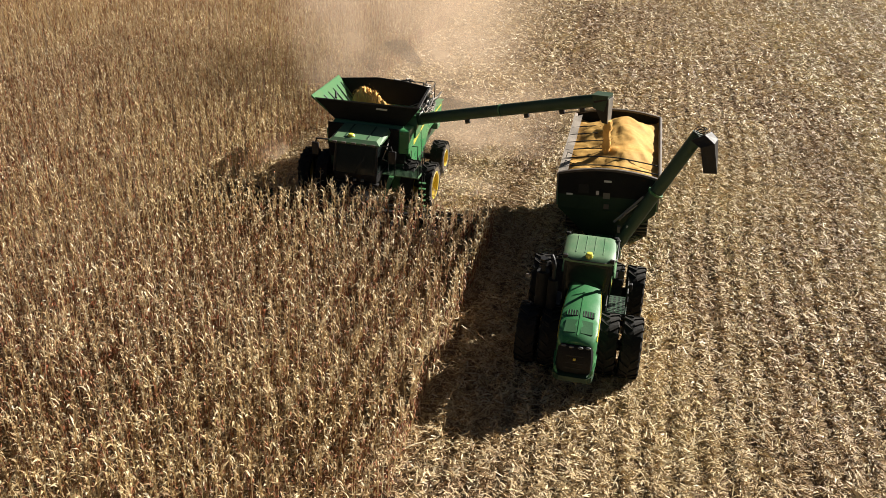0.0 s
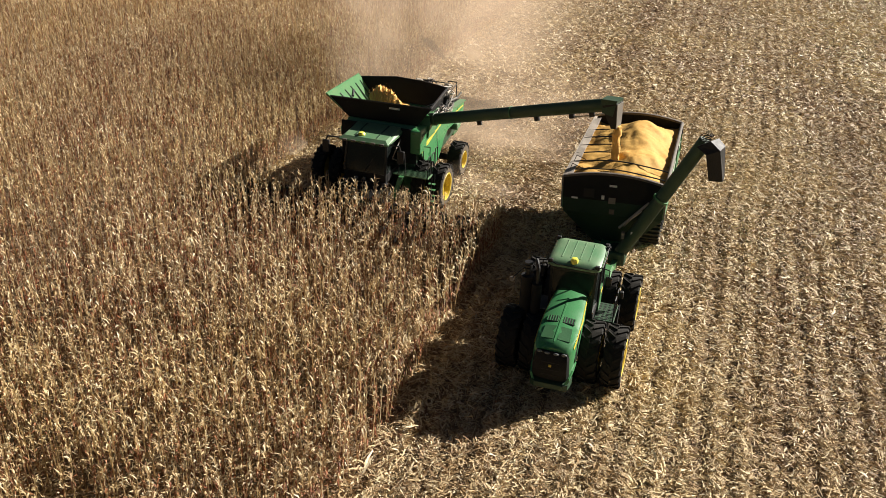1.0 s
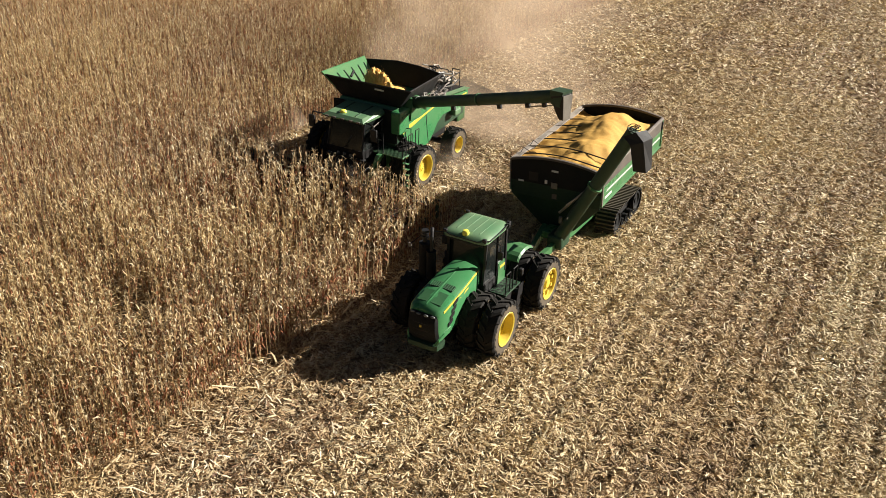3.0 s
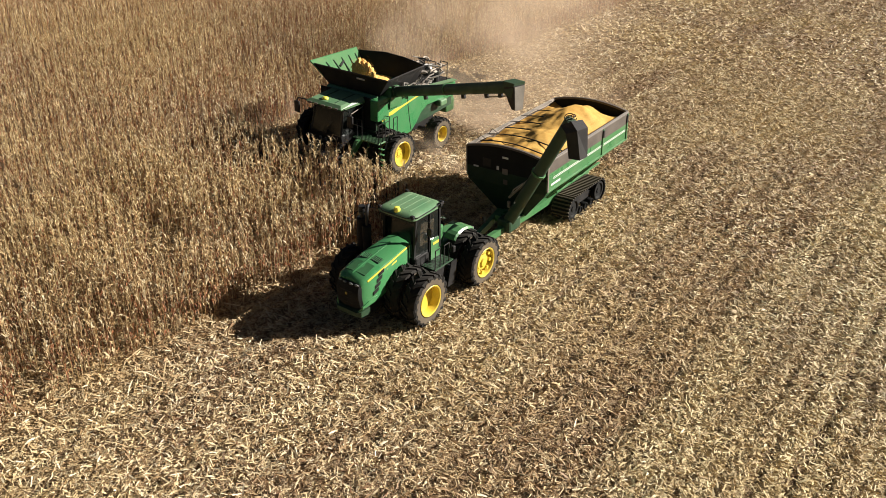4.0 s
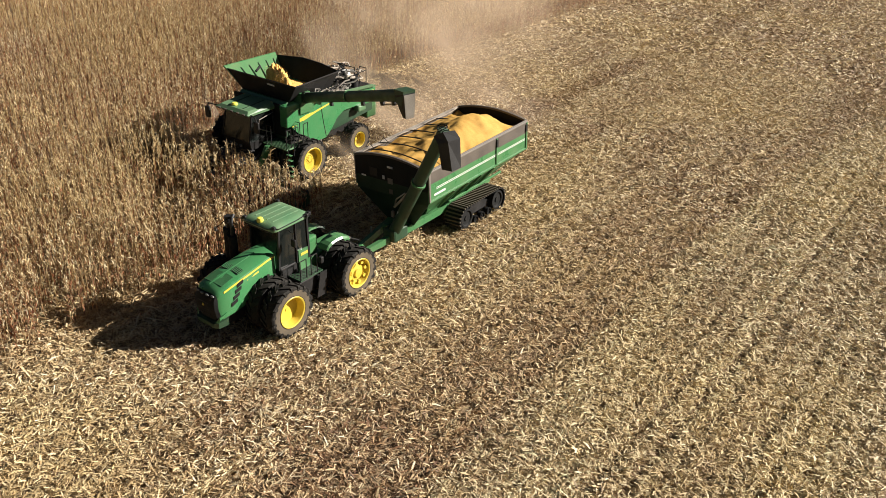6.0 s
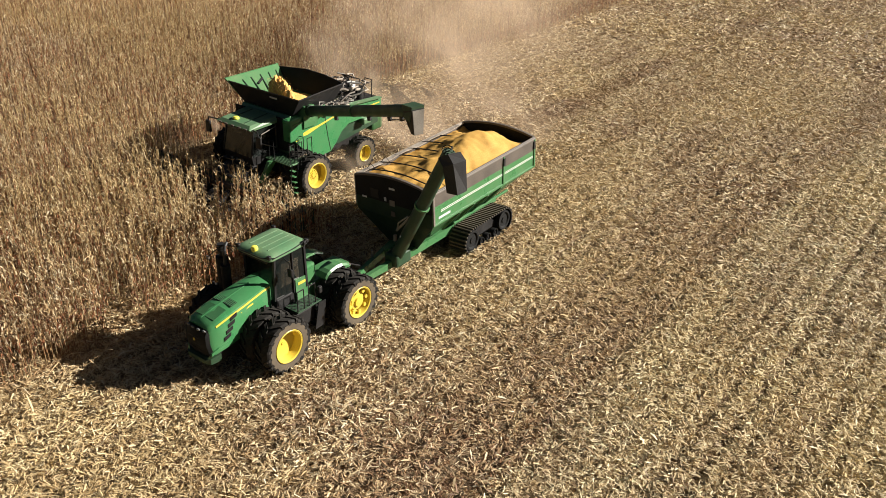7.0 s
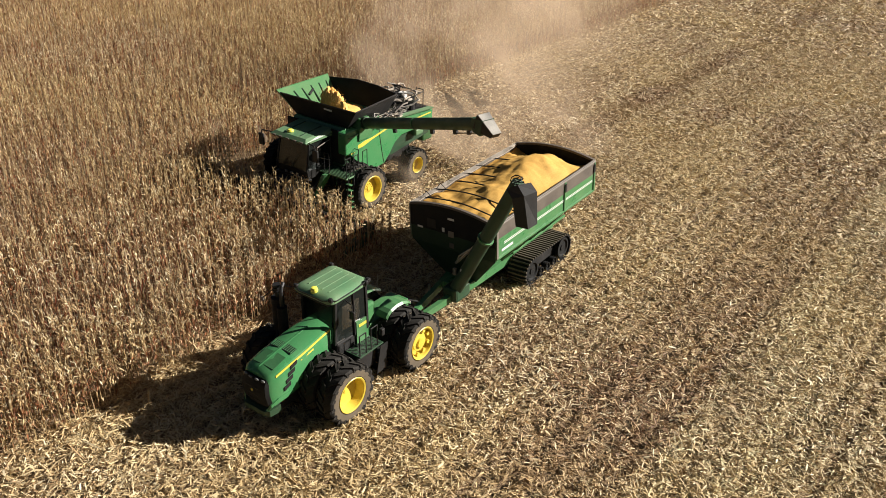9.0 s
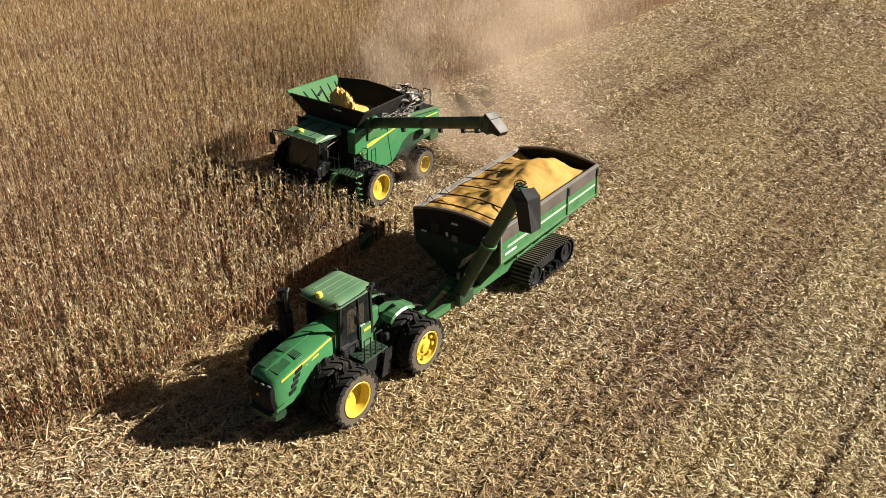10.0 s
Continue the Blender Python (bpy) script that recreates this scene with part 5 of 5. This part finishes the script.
    part("hydraulic_hose", pipe(B(), [(1.0, -1.2, 1.5), (1.2, -1.9, 1.2), (1.1, -2.7, 1.05)], 0.05), BLACK, H)
    part("drive_shaft", rod(B(), (0.85, -2.7, 0.85), (2.4, -2.8, 0.8), 0.06, 8), STEEL, H)
    # feeder house and corn head
    part("feeder_house", loft(B(), [[(-0.75, -0.6, 1.2), (0.75, -0.6, 1.2), (0.75, -0.6, 1.95), (-0.75, -0.6, 1.95)], [(-0.8, -2.9, 0.45), (0.8, -2.9, 0.45), (0.8, -2.9, 1.15), (-0.8, -2.9, 1.15)]]), BLACK, H)
    # Head, tube, auger and row snouts coloured dark for the shade in the crop.
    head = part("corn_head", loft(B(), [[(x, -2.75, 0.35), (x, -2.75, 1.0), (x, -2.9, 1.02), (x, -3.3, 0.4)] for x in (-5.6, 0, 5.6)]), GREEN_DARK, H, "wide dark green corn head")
    part("head_tube", rod(B(), (-5.6, -2.82, 1.02), (5.6, -2.82, 1.02), 0.07, 8), BLACK, head)
    part("cross_auger", rod(B(), (-5.4, -3.1, 0.75), (5.4, -3.1, 0.75), 0.2, 12), BLACK, head)
    for i in range(15):
        x = -5.33 + 0.762 * i
        w = 0.24
        bm = loft(B(), [[(x - w, -3.0, 0.35), (x + w, -3.0, 0.35), (x + w * 0.8, -3.0, 0.80), (x - w * 0.8, -3.0, 0.80)], [(x - w, -3.8, 0.25), (x + w, -3.8, 0.25), (x + w * 0.7, -3.8, 0.62), (x - w * 0.7, -3.8, 0.62)],
                        [(x - 0.03, -4.7, 0.12), (x + 0.03, -4.7, 0.12), (x + 0.03, -4.7, 0.18), (x - 0.03, -4.7, 0.18)]])
        part("snout", bm, GREEN_DARK if i % 14 == 0 else BLACK, head, "dark green end divider" if i % 14 == 0 else "black row snout")
    # axles and wheels
    part("front_axle", rod(B(), (-2.6, 0, 1.02), (2.6, 0, 1.02), 0.2, 12), BLACK, H)
    part("rear_axle", rod(B(), (-2.15, 3.9, 0.82), (2.15, 3.9, 0.82), 0.15, 12), BLACK, H)
    part("axle_cover", box(B(), (1.2, -0.5, 0.6), (1.8, 0.5, 1.5), 0.1), GREEN, H)
    for s in (-1, 1):
        part("rear_flare", box(B(), (s * 1.7 if s > 0 else -2.1, 4.55, 2.0), (2.1 if s > 0 else s * 1.7, 5.15, 2.35), 0.08), GREEN_DUSTY, H)
        part("step_tube", rod(B(), (s * 1.75, 1.9, 0.75), (s * 1.75, 1.9, 1.3), 0.12, 10), GREY, H)
    wheels = []
    for s in (-1, 1):
        wheels.append((wheel(H, s * 2.85, 0, 1.04, 0.56, 0.60, "plain", s), s * 2.85, 0, 1.04))
        wheels.append((wheel(H, s * 2.0, 0, 1.04, 0.56, 0.60, "plain", s), s * 2.0, 0, 1.04))
        wheels.append((wheel(H, s * 2.4, 3.9, 0.86, 0.66, 0.40, "plain", s), s * 2.4, 3.9, 0.86))
    # unloading auger
    part("auger_turret", loft(B(), [[(1.45, 0.35, 3.0), (2.05, 0.35, 3.0), (2.05, 1.25, 3.0), (1.45, 1.25, 3.0)], [(1.45, 0.35, 3.55), (2.1, 0.35, 3.6), (2.1, 1.25, 3.6), (1.45, 1.25, 3.55)], [(1.5, 0.5, 4.0), (2.0, 0.5, 4.0), (2.0, 1.1, 4.0), (1.5, 1.1, 4.0)]]), GREEN, H, "green auger turret")
    part("corner_panel", box(B(), (1.5, -0.52, 2.5), (1.98, 0.38, 3.58), 0.06), GREEN_BRIGHT, H, "green corner panel below the grain bin")
    L = AUGER_LEN
    bm = B()
    loft(bm, [[(x, 0.22 * math.cos(a) * k, 0.25 * math.sin(a) * k) for a in np.linspace(0, 2 * math.pi, 14, endpoint=False)] for x, k in ((-0.2, 1.15), (0.5, 1.15), (0.52, 1.0), (L - 1.2, 1.0), (L - 1.18, 1.05), (L, 1.0))])
    auger = part("unload_auger", bm, GREEN_DARK, H, "long dark green unloading auger", True)
    auger.matrix_basis = AUGER_POSE
    part("auger_flange", rod(B(), (L * 0.5, 0, 0), (L * 0.5 + 0.05, 0, 0), 0.27, 14), GREEN, auger)
    for u in (0.3, 0.62, 0.8, 0.9):
        part("auger_bracket", box(B(), (L * u, -0.06, -0.42), (L * u + 0.22, 0.06, -0.24), 0.02), BLACK, auger)
    part("spout_cylinder", pipe(B(), [(L * 0.8, 0, -0.38), (L * 0.97, 0, -0.36)], 0.03), STEEL, auger, "steel spout cylinder")
    bm = loft(B(), [[(-0.2, -0.29, -0.24), (0.2, -0.29, -0.42), (0.2, 0.29, -0.42), (-0.2, 0.29, -0.24)], [(-0.15, -0.3, 0.30), (0.5, -0.3, 0.16), (0.5, 0.3, 0.16), (-0.15, 0.3, 0.30)]], caps=True)
    part("spout_elbow", bm, GREEN_DARK, auger).location = (L, 0, 0)
    bm = loft(B(), [[(-0.15, -0.30, 0.0), (0.42, -0.30, 0.18), (0.42, 0.30, 0.18), (-0.15, 0.30, 0.0)], [(0.08, -0.26, -0.5), (0.47, -0.26, -0.42), (0.47, 0.26, -0.42), (0.08, 0.26, -0.5)], [(0.28, -0.2, -0.84), (0.47, -0.2, -0.84), (0.47, 0.2, -0.84), (0.28, 0.2, -0.84)]])
    spout = part("spout", bm, BLACK, auger, "black swivelling spout with worn metal lip")
    part("spout_lip", loft(B(), [[(0.44, -0.28, 0.15), (0.44, 0.28, 0.15), (0.46, 0.28, 0.15), (0.46, -0.28, 0.15)], [(0.49, -0.21, -0.84), (0.49, 0.21, -0.84), (0.51, 0.21, -0.84), (0.51, -0.21, -0.84)]]), STEEL, spout, "worn steel lip")
    return H, wheels, spout


def lumpy(bm, blobs, seed, rough=0.12):
    for i, (c, r) in enumerate(blobs):
        made = bmesh.ops.create_icosphere(bm, subdivisions=3, radius=1.0)
        for v in made["verts"]:
            d = v.co.normalized()
            k = 1 + rough * noise.noise(d * 2.3 + Vector((seed + i, 0, 0))) * 2 + rough * noise.noise(d * 7 + Vector((0, seed + i, 0)))
            v.co = Vector(c) + Vector((d.x * r[0], d.y * r[1], d.z * r[2])) * k
    return bm


def build_fountain():
    """Grain thrown up by the filling auger and the heap below it, in the combine's bin."""
    blobs = [((-0.3, 1.5, 3.60), (1.1, 1.1, 0.26))]
    for i, (z, tall) in enumerate(((4.05, 0.46), (4.14, 0.56), (4.16, 0.58), (4.12, 0.56), (4.06, 0.52), (3.96, 0.46), (3.86, 0.38))):
        blobs.append(((-0.95 + 0.19 * i, 1.32, z), (0.24, 0.24, tall)))
    bm = lumpy(B(), blobs, 3, 0.2)
    rng = random.Random(9)
    for i in range(900):
        u = rng.random()
        rise = 0.95 * math.sin(math.pi * (0.25 + 0.68 * u))
        c = Vector((-1.15 + 1.5 * u + rng.gauss(0, 0.08), rng.gauss(1.3, 0.17), 3.7 + rise * rng.uniform(0.45, 1.15)))
        bmesh.ops.create_icosphere(bm, subdivisions=1, radius=rng.uniform(0.007, 0.015), matrix=Matrix.Translation(c))
    return tagged(part("grain_spray", bm, KERNELS_FLYING, None, smooth=True), "orange shelled corn spraying up inside the open grain bin", "grain")


STREAM_TOP = AUGER_POSE @ Vector((AUGER_LEN + 0.22, 0, -0.85))


def build_stream():
    """The falling stream of corn under the spout: a ragged column with loose grains around it."""
    rng = random.Random(4)
    bm = B()
    rings = []
    for k in range(22):
        u = k / 21
        c = Vector((0.10 * u + 0.05 * noise.noise((u * 5, 1, 0)), 0.05 * noise.noise((u * 5, 7, 0)), -1.75 * u))
        r = 0.17 + 0.03 * noise.noise((u * 9, 3, 3)) - 0.02 * u
        rings.append([c + Vector((math.cos(a), math.sin(a), 0)) * r * (1 + 0.35 * noise.noise((math.cos(a) * 2, math.sin(a) * 2, u * 12))) for a in np.linspace(0, 2 * math.pi, 12, endpoint=False)])
    loft(bm, rings)
    for i in range(160):
        u = rng.random()
        c = Vector((0.1 * u + rng.gauss(0, 0.17), rng.gauss(0, 0.17), -1.7 * u))
        bmesh.ops.create_icosphere(bm, subdivisions=1, radius=rng.uniform(0.01, 0.022), matrix=Matrix.Translation(c))
    return tagged(part("corn_stream", bm, KERNELS_FLYING, None, smooth=True), "stream of shelled corn falling from the spout into the cart", "grain")


def build_dust():
    """Billows of dust behind the combine: domed veils that drift along with it."""
    made = []
    me = bpy.data.meshes.new("dust_cloud")
    bm = B()
    n, rings = 28, []
    for j in range(9):
        r = j / 8
        rings.append([(r * math.cos(a), -0.12 * (1 - r * r), r * math.sin(a)) for a in np.linspace(0, 2 * math.pi, n, endpoint=False)])
    loft(bm, rings[1:], caps=False)
    bm.faces.new([v for v in bm.verts][:n])
    bmesh.ops.recalc_face_normals(bm, faces=bm.faces)
    for f in bm.faces:
        f.smooth = True
    bm.to_mesh(me)
    bm.free()
    me.materials.append(DUST)
    for x, y, z, sx, sz, yaw, drift in ((0.2, 8.0, 2.2, 4.2, 3.2, 10, 0.2), (4.0, 8.4, 1.6, 3.8, 2.2, 15, 0.35), (-3.6, 9.0, 2.8, 4.2, 3.2, 5, 0.0), (1.4, 12.5, 4.4, 5.8, 4.8, 12, 0.3),
                                        (6.0, 12.0, 2.0, 4.6, 2.8, 18, 0.3), (-6.0, 14.5, 4.4, 5.6, 4.6, 5, -0.1), (0.5, 18.5, 7.4, 7.0, 6.5, 12, 0.3), (-2.5, 28.0, 9.5, 12.0, 10.0, 10, 0.2),
                                        (4.6, 1.4, 0.8, 2.2, 1.2, 20, 0.1), (-4.4, -1.6, 0.9, 2.6, 1.4, 6, 0.0), (2.2, 6.9, 1.2, 3.2, 1.7, 14, 0.2), (5.2, 6.6, 1.2, 4.2, 2.0, 22, 0.2), (-5.0, 18.0, 5.0, 6.5, 4.5, 8, 0.6), (0.5, 20.0, 5.0, 7.0, 5.0, 10, 0.4), (-3.4, 0.6, 1.2, 2.6, 1.4, 10, 0.0), (1.5, 7.6, 1.0, 3.6, 1.7, 12, 0.1), (4.4, 8.6, 1.3, 4.2, 2.0, 16, 0.2), (1.0, 14.5, 3.4, 5.5, 4.0, 10, 0.3)):
        ob = tagged(new("dust_cloud", me), "tan cloud of harvest dust hanging behind the combine", "dust", "dust behind the combine", "stuff")
        ob.scale = (sx, 0.5 * (sx + sz), sz)
        made.append((ob, Vector((x, y, z)), yaw, drift))
    return made


TRACTOR, TRACTOR_WHEELS = build_tractor()
CART = build_cart()
HEAP = build_heap()
COMBINE, COMBINE_WHEELS, SPOUT = build_combine()
FOUNTAIN = build_fountain()
STREAM = build_stream()
DUST_CLOUDS = build_dust()

# ---- what moves ----
TRACTOR_LINE = [(0.0, -0.38, 23.14), (1.0, -0.33, 20.03), (2.0, -0.31, 17.11), (3.0, -0.34, 14.29), (4.0, -0.41, 11.48), (5.0, -0.50, 8.60), (6.0, -0.60, 5.70), (7.0, -0.70, 2.64), (8.0, -0.72, -0.57), (9.0, -0.68, -3.95), (10.0, -0.63, -7.34)]
COMBINE_LINE = [(0.0, -10.94, 34.35), (1.0, -10.90, 30.97), (2.0, -10.90, 27.77), (3.0, -10.93, 24.74), (4.0, -11.00, 21.83), (5.0, -11.09, 19.02), (6.0, -11.11, 16.28), (7.0, -11.20, 13.58), (8.0, -11.36, 10.91), (9.0, -11.55, 8.22), (10.0, -11.74, 5.49)]


def along(line, t):
    ts = [r[0] for r in line]
    return float(np.interp(t, ts, [r[1] for r in line])), float(np.interp(t, ts, [r[2] for r in line]))


def cart_pose(t, dz=0.0):
    x, y = along(TRACTOR_LINE, t)
    return pose(x + 0.37, y + 7.4, dz - 0.04, 0.8, -3.0, 0)


def combine_pose(t):
    return pose(*along(COMBINE_LINE, t), -0.3)


def motions():
    seconds = [r[0] for r in TRACTOR_LINE]
    walk(TRACTOR, [(t, pose(x, y, -0.01, 0, -0.6, 0)) for t, x, y in TRACTOR_LINE])
    walk(CART, [(t, cart_pose(t)) for t in seconds])
    walk(HEAP, [(t, cart_pose(t)) for t in seconds])
    walk(COMBINE, [(t, combine_pose(t)) for t in seconds])
    walk(FOUNTAIN, [(t, combine_pose(t)) for t in seconds])
    steps = [0.4 * k for k in range(26)]
    for wheels, line in ((TRACTOR_WHEELS, TRACTOR_LINE), (COMBINE_WHEELS, COMBINE_LINE)):
        y0 = along(line, 0)[1]
        for ob, x, y, R in wheels:
            walk(ob, [(t, pose(x, y, R - 0.03, math.degrees((y0 - along(line, t)[1]) / R))) for t in steps])
    at = Matrix.Translation((AUGER_LEN, 0, 0)) @ pose(0, 0, 0, 0, 16.6, 0)
    walk(SPOUT, [(0.0, at), (7.0, at), (7.6, at @ pose(0, 0, 0, 0, -14, 0)), (8.4, at @ pose(0, 0, 0, 0, -52, 0)), (10.0, at @ pose(0, 0, 0, 0, -54, 0))])
    top = Matrix.Translation(STREAM_TOP)
    sunk = cart_pose(2.5).inverted() @ combine_pose(2.5) @ top
    sunk.translation.z = 3.0
    sunk.translation.x = 0.0
    walk(STREAM, [(t, combine_pose(t) @ top) for t in (0.0, 0.7, 1.4, 2.1)] + [(t, cart_pose(t, 0.0) @ sunk) for t in (2.5, 4.0, 5.0, 6.0, 7.0, 8.0, 9.0, 10.0)])
    for ob, at, yaw, drift in DUST_CLOUDS:
        rows = []
        for t in (0.0, 2.5, 5.0, 7.5, 10.0):
            x, y = along(COMBINE_LINE, t)
            rows.append((t, pose(x + at.x + drift * (t - 5) * 0.4, y + at.y, at.z - 0.3 + 0.04 * t, -6, 4 * t * (1 if drift >= 0 else -1), yaw - 12)))
        walk(ob, rows)
    reach = 3.0
    for ob, y in CORN_STRIPS:
        t = float(np.interp(-(y + 0.3 + reach), [-r[2] for r in COMBINE_LINE], [r[0] for r in COMBINE_LINE]))
        up, down = pose(0, y, 0), pose(0, y + 0.2, -2.95)
        if y + 0.3 + reach < COMBINE_LINE[-1][2]:
            continue
        t = min(9.6, max(0.05, t))
        walk(ob, [(0.0, up), (t, up), (t + 0.35, down), (10.0, down)])


motions()
